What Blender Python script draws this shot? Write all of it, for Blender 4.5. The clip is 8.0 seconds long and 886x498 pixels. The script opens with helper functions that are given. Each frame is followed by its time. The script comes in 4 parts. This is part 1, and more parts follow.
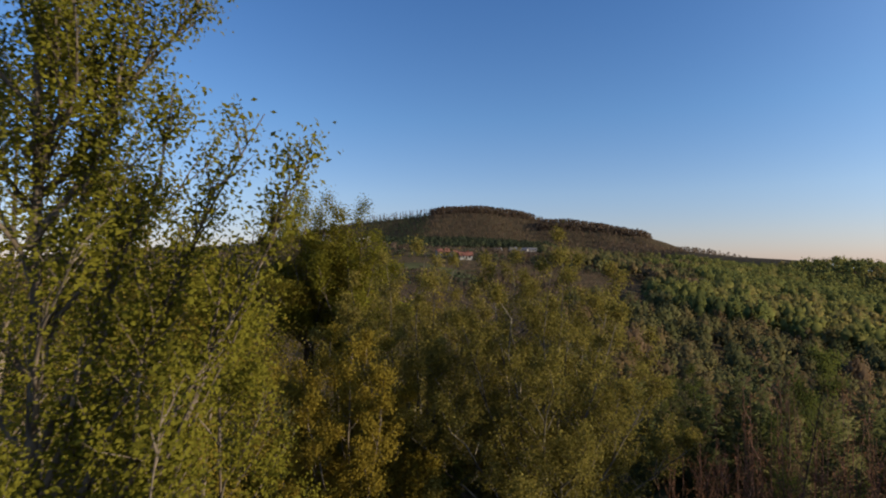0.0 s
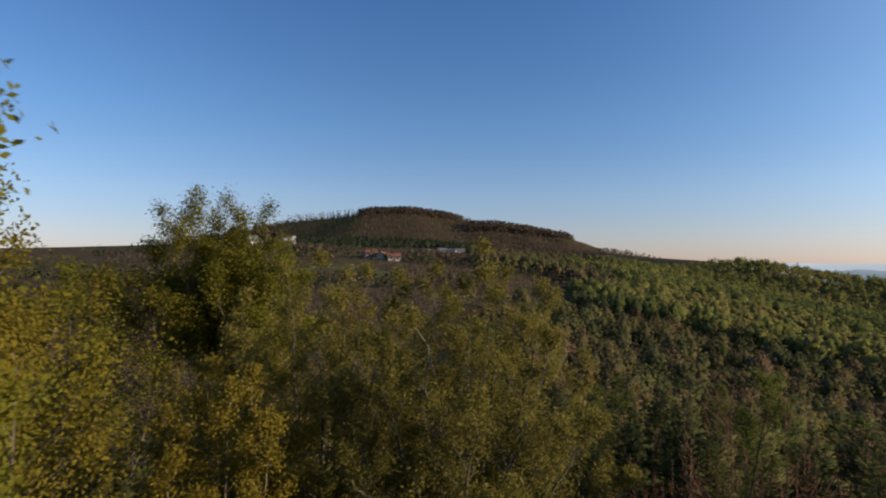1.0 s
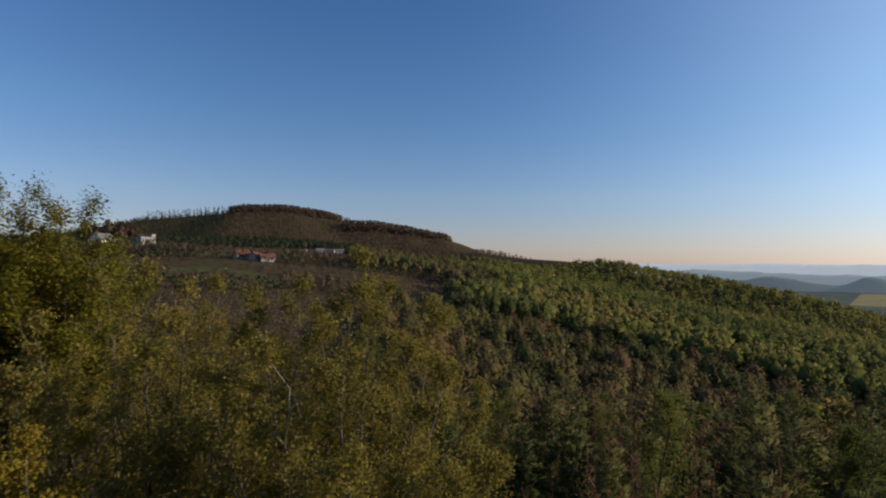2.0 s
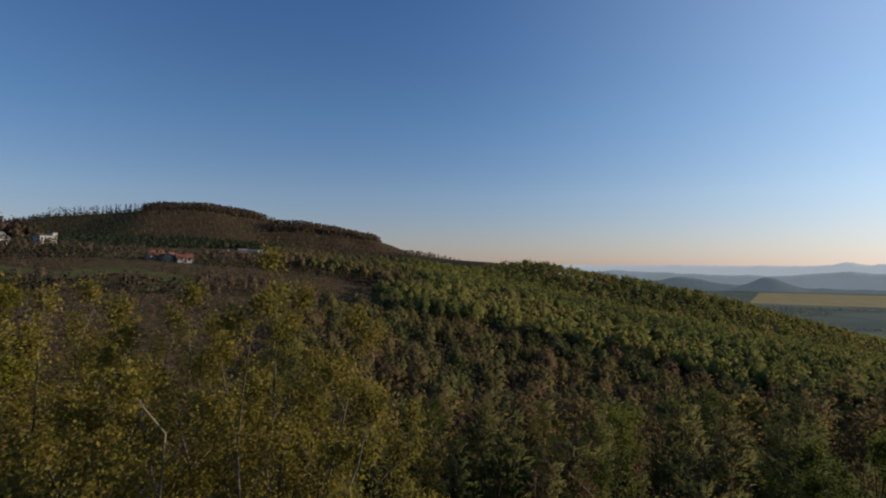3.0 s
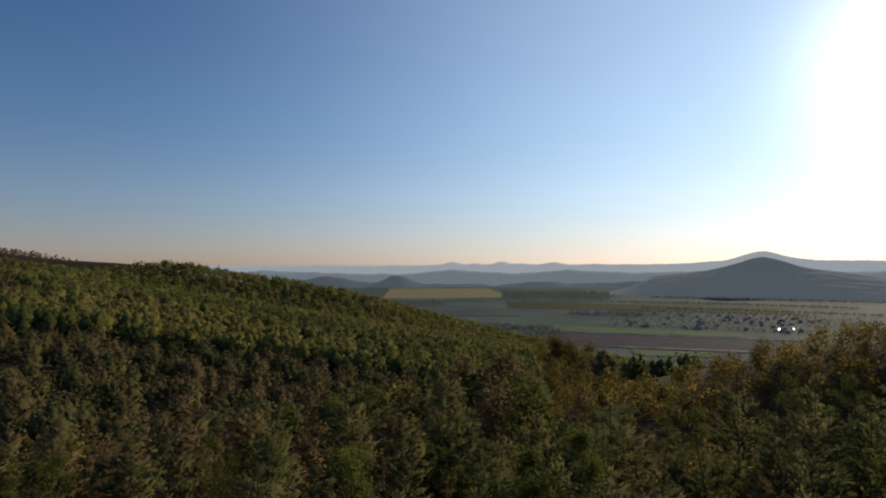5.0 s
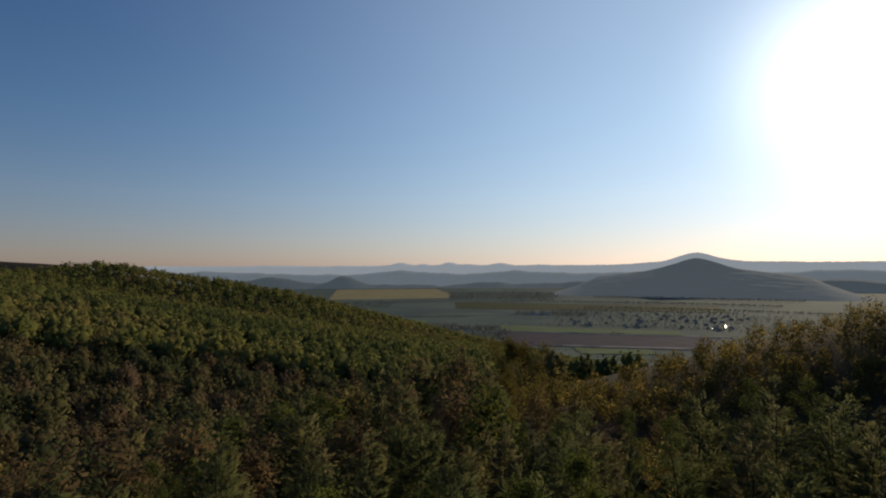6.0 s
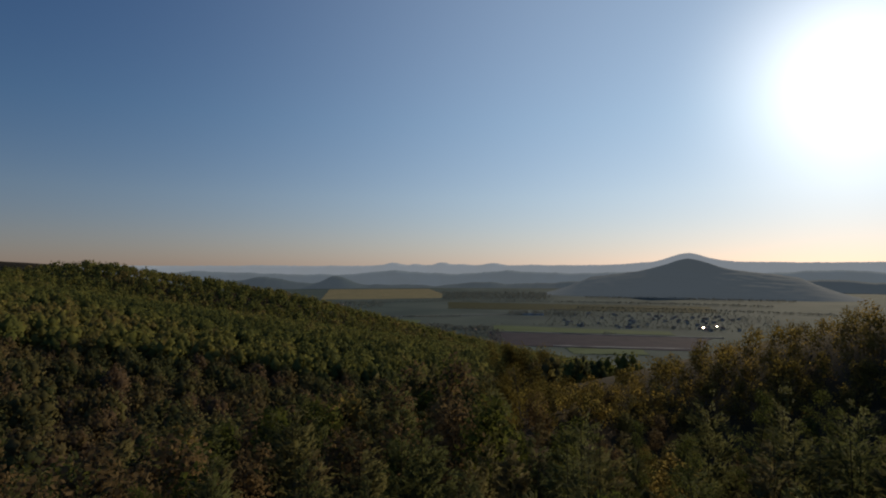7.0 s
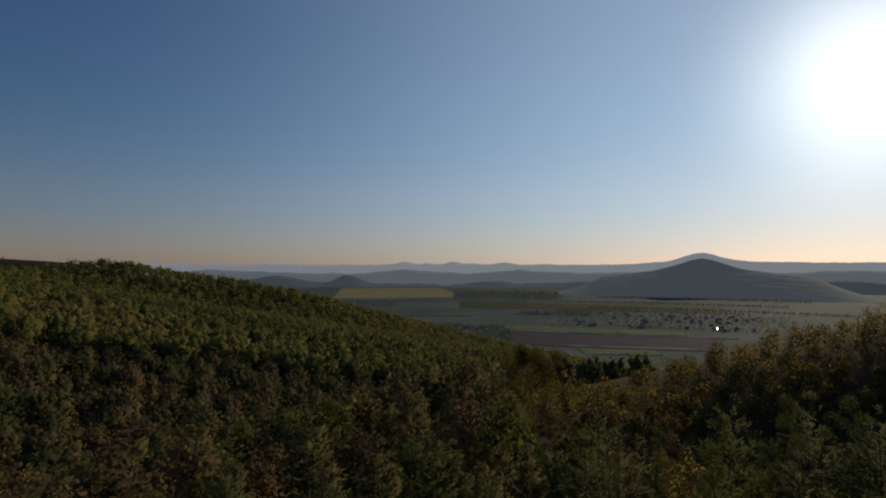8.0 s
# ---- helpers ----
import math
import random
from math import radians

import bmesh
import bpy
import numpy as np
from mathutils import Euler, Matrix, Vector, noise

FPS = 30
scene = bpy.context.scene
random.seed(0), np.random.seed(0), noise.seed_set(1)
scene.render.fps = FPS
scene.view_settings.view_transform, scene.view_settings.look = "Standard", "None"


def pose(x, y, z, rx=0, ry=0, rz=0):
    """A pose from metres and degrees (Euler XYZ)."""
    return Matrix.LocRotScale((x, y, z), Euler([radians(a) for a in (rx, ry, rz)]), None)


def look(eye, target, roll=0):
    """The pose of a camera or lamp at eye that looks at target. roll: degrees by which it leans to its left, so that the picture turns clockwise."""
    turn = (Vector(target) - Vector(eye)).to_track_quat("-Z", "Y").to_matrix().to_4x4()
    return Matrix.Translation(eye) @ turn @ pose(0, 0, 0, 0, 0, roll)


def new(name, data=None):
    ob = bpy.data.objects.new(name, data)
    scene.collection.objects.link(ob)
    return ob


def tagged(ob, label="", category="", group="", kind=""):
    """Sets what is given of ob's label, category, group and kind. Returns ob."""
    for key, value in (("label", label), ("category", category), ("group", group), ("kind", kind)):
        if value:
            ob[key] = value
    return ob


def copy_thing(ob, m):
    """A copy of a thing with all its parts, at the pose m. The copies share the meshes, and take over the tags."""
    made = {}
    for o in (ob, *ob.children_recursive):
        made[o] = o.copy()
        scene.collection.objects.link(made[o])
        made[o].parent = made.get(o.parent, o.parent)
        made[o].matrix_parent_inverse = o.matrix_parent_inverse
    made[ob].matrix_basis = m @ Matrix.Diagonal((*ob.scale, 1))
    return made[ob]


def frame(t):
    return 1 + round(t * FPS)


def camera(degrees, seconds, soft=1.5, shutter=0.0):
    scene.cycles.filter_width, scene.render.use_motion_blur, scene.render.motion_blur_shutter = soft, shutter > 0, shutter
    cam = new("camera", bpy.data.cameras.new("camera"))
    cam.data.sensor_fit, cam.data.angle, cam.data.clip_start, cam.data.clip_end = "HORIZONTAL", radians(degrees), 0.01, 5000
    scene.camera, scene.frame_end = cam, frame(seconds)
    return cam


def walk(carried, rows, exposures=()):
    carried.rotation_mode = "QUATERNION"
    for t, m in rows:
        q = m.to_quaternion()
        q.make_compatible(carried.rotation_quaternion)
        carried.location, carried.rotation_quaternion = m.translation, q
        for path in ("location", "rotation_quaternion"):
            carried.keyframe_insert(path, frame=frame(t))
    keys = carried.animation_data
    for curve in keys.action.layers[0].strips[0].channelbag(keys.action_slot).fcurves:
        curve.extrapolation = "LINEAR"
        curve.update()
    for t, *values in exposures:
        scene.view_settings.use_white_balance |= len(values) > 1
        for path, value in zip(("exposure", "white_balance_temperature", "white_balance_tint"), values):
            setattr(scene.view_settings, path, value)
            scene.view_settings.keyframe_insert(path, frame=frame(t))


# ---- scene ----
cam = camera(77.55, 8.0, soft=2.0, shutter=0.2)
# seconds, place in metres, yaw, tilt, lean
PATH = [
    (0, 0.00, 0.00, 200.00, -0.00, 1.30, -0.08),
    (0.5, 0.29, 1.13, 200.21, -1.52, 1.32, -0.08),
    (1, 0.51, 2.23, 200.37, -7.39, 1.36, -0.04),
    (1.5, 0.74, 3.46, 200.55, -14.13, 1.38, -0.02),
    (3, 1.64, 6.20, 200.69, -27.21, 1.54, -0.09),
    (3.5, 1.99, 6.88, 200.75, -28.95, 1.56, -0.00),
    (4, 2.24, 7.56, 200.76, -32.80, 1.57, 0.03),
    (4.5, 2.45, 8.28, 200.76, -46.15, 1.58, 0.04),
    (5, 2.57, 8.95, 200.80, -62.51, 1.54, 0.20),
    (6.5, 3.81, 10.56, 201.11, -68.31, 1.59, 0.14),
    (7, 4.12, 10.89, 201.33, -68.66, 1.58, 0.06),
    (7.5, 4.30, 11.12, 201.42, -67.50, 1.56, 0.03),
    (8, 4.40, 11.19, 201.39, -67.49, 1.50, -0.08),
]
EYE = 200.0
walk(cam, [(t, pose(x, y, z, 90 + tilt, lean, yaw)) for t, x, y, z, yaw, tilt, lean in PATH],
     exposures=[(0.0, 0.8, 7000, 10), (1.5, 0.57, 7050, 10), (3.5, 0.2, 7150, 10), (4.5, 0.13, 7250, 10), (5.0, 0.05, 7350, 10), (6.5, -0.37, 7300, 10), (8.0, -0.68, 7400, 10)])

# ---- world and sun ----
SUN_BEARING, SUN_HEIGHT = 105.5, 15.6
world = bpy.data.worlds.new("world")
scene.world = world
world.use_nodes = True
wn = world.node_tree
sky = wn.nodes.new("ShaderNodeTexSky")
sky.sky_type = "NISHITA"
sky.sun_disc = False
sky.sun_elevation = radians(SUN_HEIGHT)
sky.sun_rotation = radians(SUN_BEARING)
sky.altitude, sky.air_density, sky.dust_density, sky.ozone_density = 300, 1.0, 0.15, 2.5
sun_dir = Vector((math.sin(radians(SUN_BEARING)) * math.cos(radians(SUN_HEIGHT)),
                  math.cos(radians(SUN_BEARING)) * math.cos(radians(SUN_HEIGHT)), math.sin(radians(SUN_HEIGHT))))
# clear evening air: bluer than the model, paler near the sun
aim = wn.nodes.new("ShaderNodeTexCoord")
split = wn.nodes.new("ShaderNodeSeparateXYZ")
wn.links.new(aim.outputs["Generated"], split.inputs[0])
lift = wn.nodes.new("ShaderNodeValToRGB")
wn.links.new(split.outputs[2], lift.inputs[0])
SKY_TINT = [(0.0, (0.58, 0.54, 0.80)), (0.05, (0.65, 0.62, 0.84)), (0.12, (0.68, 0.72, 0.92)), (0.25, (0.54, 0.74, 0.99)), (0.6, (0.33, 0.63, 1.03))]
while len(lift.color_ramp.elements) < len(SKY_TINT):
    lift.color_ramp.elements.new(0.5)
for e, (p, c) in zip(lift.color_ramp.elements, SKY_TINT):
    e.position, e.color = p, (*c, 1)
tint = wn.nodes.new("ShaderNodeMix")
tint.data_type, tint.blend_type = "RGBA", "MULTIPLY"
tint.inputs[0].default_value = 1.0
wn.links.new(sky.outputs[0], tint.inputs[6])
wn.links.new(lift.outputs[0], tint.inputs[7])
# the bright aureole round the sun
dot = wn.nodes.new("ShaderNodeVectorMath")
dot.operation = "DOT_PRODUCT"
unit = wn.nodes.new("ShaderNodeVectorMath")
unit.operation = "NORMALIZE"
wn.links.new(aim.outputs["Generated"], unit.inputs[0])
wn.links.new(unit.outputs[0], dot.inputs[0])
dot.inputs[1].default_value = sun_dir
last = tint.outputs[2]
for power, strength, colour in ((120.0, 11.0, (1.0, 0.98, 0.95)), (3.4, 4.2, (0.82, 1.0, 1.06))):
    above = wn.nodes.new("ShaderNodeMath")
    above.operation = "MAXIMUM"
    above.inputs[1].default_value = 0.0
    wn.links.new(dot.outputs["Value"], above.inputs[0])
    falls = wn.nodes.new("ShaderNodeMath")
    falls.operation = "POWER"
    falls.inputs[1].default_value = power
    wn.links.new(above.outputs[0], falls.inputs[0])
    light = wn.nodes.new("ShaderNodeVectorMath")
    light.operation = "SCALE"
    light.inputs[0].default_value = tuple(c * strength for c in colour)
    wn.links.new(falls.outputs[0], light.inputs["Scale"])
    glow = wn.nodes.new("ShaderNodeMix")
    glow.data_type, glow.blend_type = "RGBA", "ADD"
    glow.inputs[0].default_value = 1.0
    wn.links.new(last, glow.inputs[6])
    wn.links.new(light.outputs[0], glow.inputs[7])
    last = glow.outputs[2]
wn.links.new(last, wn.nodes["Background"].inputs[0])
wn.nodes["Background"].inputs[1].default_value = 0.10
sun = new("sun", bpy.data.lights.new("sun", "SUN"))
sun.data.energy, sun.data.angle, sun.data.color = 4.0, radians(0.5), (1.0, 0.86, 0.66)
sun.matrix_world = look(sun_dir * 1000, (0, 0, 0))


# ---- materials ----
def material(name, rough=0.9):
    m = bpy.data.materials.new(name)
    m.use_nodes = True
    n = m.node_tree
    b = n.nodes["Principled BSDF"]
    b.inputs["Roughness"].default_value = rough
    b.inputs["Specular IOR Level"].default_value = 0.02
    return m, n, b


def ramp_node(n, stops, source):
    r = n.nodes.new("ShaderNodeValToRGB")
    while len(r.color_ramp.elements) < len(stops):
        r.color_ramp.elements.new(0.5)
    for e, (p, c) in zip(r.color_ramp.elements, stops):
        e.position, e.color = p, (*c, 1)
    n.links.new(source, r.inputs[0])
    return r


def noise_node(n, scale, detail=4, coords="Object"):
    tex = n.nodes.new("ShaderNodeTexNoise")
    co = n.nodes.new("ShaderNodeTexCoord")
    tex.inputs["Scale"].default_value, tex.inputs["Detail"].default_value = scale, detail
    n.links.new(co.outputs[coords], tex.inputs["Vector"])
    return tex


def foliage(name, stops, tint="object", through_light=0.48, spread=0.15):
    """Leaves: colour by tree (attribute or object random) and by leaf, with light passing through."""
    m, n, b = material(name, 0.95)
    b.inputs["Specular IOR Level"].default_value = 0.05
    geo = n.nodes.new("ShaderNodeNewGeometry")
    if tint == "object":
        src = n.nodes.new("ShaderNodeObjectInfo").outputs["Random"]
    else:
        a = n.nodes.new("ShaderNodeAttribute")
        a.attribute_name = "tint"
        src = a.outputs["Fac"]
    mix = n.nodes.new("ShaderNodeMix")
    mix.inputs[0].default_value = spread
    n.links.new(src, mix.inputs[2])
    n.links.new(geo.outputs["Random Per Island"], mix.inputs[3])
    r = ramp_node(n, stops, mix.outputs[0])
    n.links.new(r.outputs[0], b.inputs["Base Color"])
    t = n.nodes.new("ShaderNodeBsdfTranslucent")
    n.links.new(r.outputs[0], t.inputs[0])
    s = n.nodes.new("ShaderNodeMixShader")
    s.inputs[0].default_value = through_light
    n.links.new(b.outputs[0], s.inputs[1])
    n.links.new(t.outputs[0], s.inputs[2])
    n.links.new(s.outputs[0], n.nodes["Material Output"].inputs[0])
    return m


def earth(name, a, c, scale, rough=0.95, bump=0.3):
    m, n, b = material(name, rough)
    t = noise_node(n, scale, 8)
    r = ramp_node(n, [(0.35, a), (0.65, c)], t.outputs[0])
    n.links.new(r.outputs[0], b.inputs["Base Color"])
    t2 = noise_node(n, scale * 9, 4)
    bp = n.nodes.new("ShaderNodeBump")
    bp.inputs["Strength"].default_value = bump
    n.links.new(t2.outputs[0], bp.inputs["Height"])
    n.links.new(bp.outputs[0], b.inputs["Normal"])
    return m


LEAF_YELLOW = foliage("spring_leaf", [(0.0, (0.105, 0.098, 0.014)), (0.5, (0.16, 0.13, 0.018)), (1.0, (0.21, 0.15, 0.026))])
LEAF_GREEN = foliage("green_leaf", [(0.0, (0.06, 0.075, 0.018)), (0.5, (0.095, 0.108, 0.026)), (1.0, (0.13, 0.135, 0.034))])
WOOD_GREEN = foliage("forest_leaf", [(0.0, (0.082, 0.096, 0.036)), (0.35, (0.15, 0.162, 0.048)), (0.7, (0.215, 0.206, 0.06)), (1.0, (0.25, 0.19, 0.072))], "attribute", spread=0.09)
WOOD_BROWN = foliage("budding_twig", [(0.0, (0.09, 0.068, 0.05)), (0.5, (0.145, 0.102, 0.074)), (1.0, (0.155, 0.118, 0.074))], "attribute")
BARK = earth("bark", (0.07, 0.055, 0.04), (0.17, 0.14, 0.11), 3.0)


def ground_material():
    """Leaf litter on the hills, meadow green with painted haze on the valley floor, by height over the sea."""
    m, n, b = material("woodland_and_valley_ground", 0.95)
    geo = n.nodes.new("ShaderNodeNewGeometry")
    sep = n.nodes.new("ShaderNodeSeparateXYZ")
    n.links.new(geo.outputs["Position"], sep.inputs[0])
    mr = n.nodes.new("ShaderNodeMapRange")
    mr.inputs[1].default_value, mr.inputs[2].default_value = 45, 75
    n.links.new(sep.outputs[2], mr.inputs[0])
    litter = ramp_node(n, [(0.35, (0.045, 0.036, 0.02)), (0.65, (0.08, 0.058, 0.034))], noise_node(n, 0.2, 8).outputs[0])
    # blue-grey of the distance haze is put into the grass colour
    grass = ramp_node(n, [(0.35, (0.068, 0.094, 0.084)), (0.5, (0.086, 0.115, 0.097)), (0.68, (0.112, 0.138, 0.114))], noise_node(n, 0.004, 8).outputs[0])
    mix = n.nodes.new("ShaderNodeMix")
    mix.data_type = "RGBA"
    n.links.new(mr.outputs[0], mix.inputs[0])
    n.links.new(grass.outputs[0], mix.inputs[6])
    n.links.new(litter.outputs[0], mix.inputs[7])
    n.links.new(mix.outputs[2], b.inputs["Base Color"])
    return m


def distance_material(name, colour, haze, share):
    """Far hills as a backdrop: a faint glow in the haze colour paints the evening air over them."""
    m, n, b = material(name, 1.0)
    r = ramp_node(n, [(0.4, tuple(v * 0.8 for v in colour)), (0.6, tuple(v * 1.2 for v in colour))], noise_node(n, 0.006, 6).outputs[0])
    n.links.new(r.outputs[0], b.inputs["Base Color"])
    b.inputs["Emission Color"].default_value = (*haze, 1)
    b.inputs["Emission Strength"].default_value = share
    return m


GROUND = ground_material()
MEADOW = earth("meadow_grass", (0.045, 0.045, 0.022), (0.075, 0.08, 0.034), 0.06)
LEAF_RED = foliage("reddish_bud", [(0.0, (0.12, 0.092, 0.045)), (0.5, (0.16, 0.112, 0.055)), (1.0, (0.19, 0.13, 0.062))], spread=0.08)
LEAF_FRESH = foliage("fresh_leaf", [(0.0, (0.11, 0.112, 0.016)), (0.5, (0.16, 0.145, 0.02)), (1.0, (0.21, 0.165, 0.031))])
LEAF_BUD = foliage("reddish_shoot", [(0.0, (0.11, 0.055, 0.03)), (0.5, (0.15, 0.075, 0.04)), (1.0, (0.20, 0.105, 0.055))])
# gold of the low sun on the crowns is put into this leaf colour
LEAF_GOLD = foliage("sun_gold_leaf", [(0.0, (0.13, 0.105, 0.03)), (0.5, (0.19, 0.145, 0.04)), (1.0, (0.25, 0.182, 0.058))], through_light=0.62, spread=0.1)
LEAF_DARK = foliage("soft_needle", [(0.0, (0.072, 0.086, 0.034)), (0.4, (0.112, 0.122, 0.046)), (0.75, (0.148, 0.136, 0.058)), (1.0, (0.16, 0.126, 0.064))], through_light=0.42, spread=0.06)
WOOD_MIXED = foliage("ravine_leaf", [(0.0, (0.085, 0.096, 0.04)), (0.4, (0.15, 0.138, 0.056)), (0.7, (0.175, 0.13, 0.062)), (1.0, (0.175, 0.118, 0.07))], "attribute", spread=0.08)
# spur trees: the sunlit gold is painted into the leaf colour as well
WOOD_GOLD = foliage("sun_gold_spur_leaf", [(0.0, (0.12, 0.10, 0.03)), (0.5, (0.2, 0.15, 0.04)), (1.0, (0.27, 0.19, 0.055))], "attribute", 0.66)
LEAF_PALE = foliage("pale_leaf", [(0.0, (0.11, 0.098, 0.02)), (0.5, (0.20, 0.165, 0.04)), (1.0, (0.29, 0.225, 0.07))], spread=0.7)
WOOD_CONIFER = foliage("dark_conifer", [(0.0, (0.030, 0.042, 0.026)), (0.5, (0.045, 0.058, 0.032)), (1.0, (0.068, 0.074, 0.038))], "attribute", 0.3, spread=0.1)
# valley trees: leaf colour lightened and blued to paint the haze on them
WOOD_FAR = foliage("hazed_valley_leaf", [(0.0, (0.115, 0.14, 0.14)), (0.5, (0.15, 0.17, 0.155)), (1.0, (0.18, 0.195, 0.165))], "attribute")
BARK_PALE = earth("pale_bark", (0.04, 0.034, 0.027), (0.19, 0.165, 0.13), 2.0)
SHOOT = earth("reddish_shoot_bark", (0.08, 0.045, 0.032), (0.17, 0.10, 0.075), 4.0)
BARK_DARK = earth("dark_bark", (0.035, 0.03, 0.022), (0.07, 0.058, 0.042), 3.0)
FIELD_GOLD = earth("ripe_field", (0.22, 0.19, 0.10), (0.28, 0.235, 0.12), 0.02)
# soil colour carries a slight painted blue of the distance haze
FIELD_BROWN = earth("hazed_ploughed_soil", (0.055, 0.05, 0.06), (0.075, 0.065, 0.075), 0.03)
FIELD_GREEN = earth("green_crop", (0.10, 0.135, 0.06), (0.13, 0.165, 0.08), 0.02)
FIELD_PALE = earth("pale_track", (0.22, 0.22, 0.2), (0.3, 0.29, 0.27), 0.03)
PLASTER_DULL = earth("weathered_plaster", (0.24, 0.23, 0.22), (0.34, 0.325, 0.31), 0.6, 0.9, 0.05)
PLASTER = earth("white_plaster", (0.72, 0.68, 0.62), (0.82, 0.79, 0.74), 0.6, 0.85, 0.05)
ROOF_RED = earth("red_roof_tile", (0.13, 0.055, 0.045), (0.19, 0.085, 0.065), 1.5, 0.8)
# village walls: warm tint put in to offset blue sky light on shaded sides
PLASTER_DIM = earth("warm_plaster", (0.58, 0.47, 0.36), (0.7, 0.58, 0.45), 0.6, 0.9, 0.05)
ROOF_DULL = earth("brown_roof_tile", (0.14, 0.10, 0.085), (0.2, 0.14, 0.11), 1.5, 0.9)
ROOF_GREY = earth("grey_roof", (0.10, 0.10, 0.11), (0.17, 0.17, 0.18), 1.5, 0.85)
GLASS = material("window_glass", 0.1)[0]
GLASS.node_tree.nodes["Principled BSDF"].inputs["Base Color"].default_value = (0.03, 0.035, 0.04, 1)
STEEL, _, _steel = material("sheet_metal", 0.12)
_steel.inputs["Metallic"].default_value = 1.0
_steel.inputs["Base Color"].default_value = (0.75, 0.76, 0.78, 1)
# the haze over these hills is painted as emission, stronger for farther ranges
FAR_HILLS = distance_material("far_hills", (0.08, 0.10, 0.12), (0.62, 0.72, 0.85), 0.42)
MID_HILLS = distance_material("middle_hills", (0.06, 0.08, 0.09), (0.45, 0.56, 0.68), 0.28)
CONE_HILL = distance_material("wooded_hill_painted_haze", (0.013, 0.018, 0.02), (0.36, 0.47, 0.6), 0.19)
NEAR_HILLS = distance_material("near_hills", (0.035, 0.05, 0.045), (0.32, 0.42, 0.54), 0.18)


# ---- ground ----
def polar(b, r, z=0.0):
    """A place by compass bearing from +y, distance, and height."""
    return Vector((r * math.sin(radians(b)), r * math.cos(radians(b)), z))


def ridge(xs, ys, line, half, flat=0.0):
    """Height of a ridge: along a line of (bearing, distance, height), falling off to both sides with slope 1/half per metre."""
    pts = [polar(b, r, z) for b, r, z in line]
    best = np.full(xs.shape, -1e9)
    for a, c in zip(pts, pts[1:]):
        dx, dy = c.x - a.x, c.y - a.y
        u = np.clip(((xs - a.x) * dx + (ys - a.y) * dy) / (dx * dx + dy * dy), 0, 1)
        d = np.hypot(xs - a.x - u * dx, ys - a.y - u * dy)
        h = a.z + u * (c.z - a.z) - np.sqrt(d * d + flat * flat) / half + flat / half
        best = np.maximum(best, h)
    return best


def smooth_max(a, b, k):
    d = np.clip(0.5 + 0.5 * (a - b) / k, 0, 1)
    return b + (a - b) * d + k * d * (1 - d)


def rough_noise(xs, ys, scale, seed):
    """Smooth value noise over the plan, from a few turned waves."""
    g = np.random.default_rng(seed)
    out = 0.0 * xs
    for k in range(7):
        a, f, p = g.uniform(0, 6.28), g.uniform(0.6, 1.9) / scale, g.uniform(0, 6.28)
        out = out + np.sin((xs * math.cos(a) + ys * math.sin(a)) * f * 6.28 + p)
    return out / 4.0


def height(xs, ys):
    """Ground height over the plan: ridge lines as (bearing, distance, height over the first eye), side slope, rounding, blend."""
    xs, ys = np.asarray(xs, float), np.asarray(ys, float)
    h = 0.0 * xs - 170.0
    for line, half, flat, k in (
        # the far brown hill with its stepped top
        ([(-60, 1900, -20), (-26, 1600, 8), (-15, 1520, 66), (-8, 1500, 104), (-2.3, 1500, 122), (0.4, 1500, 137), (3.9, 1500, 139), (6.8, 1500, 129),
          (9.2, 1480, 113)], 2.6, 25, 12),
        ([(8, 1400, 91), (12.5, 1400, 95), (15.8, 1380, 81), (19, 1360, 64), (20.6, 1350, 52)], 2.2, 20, 8),
        ([(18, 1250, 34), (23, 1200, 22), (28, 1000, 8), (32, 850, 3), (36, 640, -7)], 3.2, 40, 10),
        # the shelf with dark woods at the hill's foot
        ([(-30, 960, 20), (-12, 960, 32), (2, 980, 34), (9, 1000, 27), (13, 1050, 14)], 5.0, 60, 10),
        # the wooded ridge across the ravine
        ([(28, 430, -44), (36, 425, -47), (43, 420, -52), (49, 430, -66)], 3.4, 40, 14),
        ([(25, 300, -64), (38, 300, -68), (47, 310, -80)], 3.4, 50, 14),
        ([(33, 680, -7), (36.6, 610, -12), (40, 590, -16), (43, 580, -19), (47.6, 575, -28), (51.3, 580, -38), (54.6, 585, -49), (59.1, 595, -68), (62.6, 605, -84), (68.4, 625, -112), (72.5, 650, -132), (80, 720, -180)], 3.4, 25, 8),
        # the plateau with its meadows
        ([(-90, 300, -4), (-35, 300, -2), (-8, 450, 13), (2, 570, 11), (9, 650, 11), (18, 800, 0)], 5.0, 150, 10),
        ([(-30, 800, 14), (-8, 790, 19), (6, 800, 19), (14, 850, 10)], 5.0, 60, 10),
        ([(-35, 150, -8), (0, 200, -14), (15, 300, -26), (22, 420, -32)], 4.0, 60, 10),
        # the spur on the near side
        ([(150, 150, 2), (125, 130, 0), (108, 112, -5), (99.6, 101.8, -11.3), (96.8, 97.4, -13.4), (92.5, 93.2, -16.9), (87.9, 89, -18.8), (83, 85, -19.6),
          (74.9, 81.5, -19.4), (68.2, 68, -18), (62, 45, -16.5)], 2.8, 10, 4),
        # the slope that the camera flies over
        ([(-150, 90, -4), (-60, 40, -9), (-15, 24, -11.5), (10, 20, -12.8), (50, 22, -13.5), (85, 24, -13)], 3.6, 10, 4),
    ):
        h = smooth_max(ridge(xs, ys, line, half, flat), h, k)
    return h + EYE


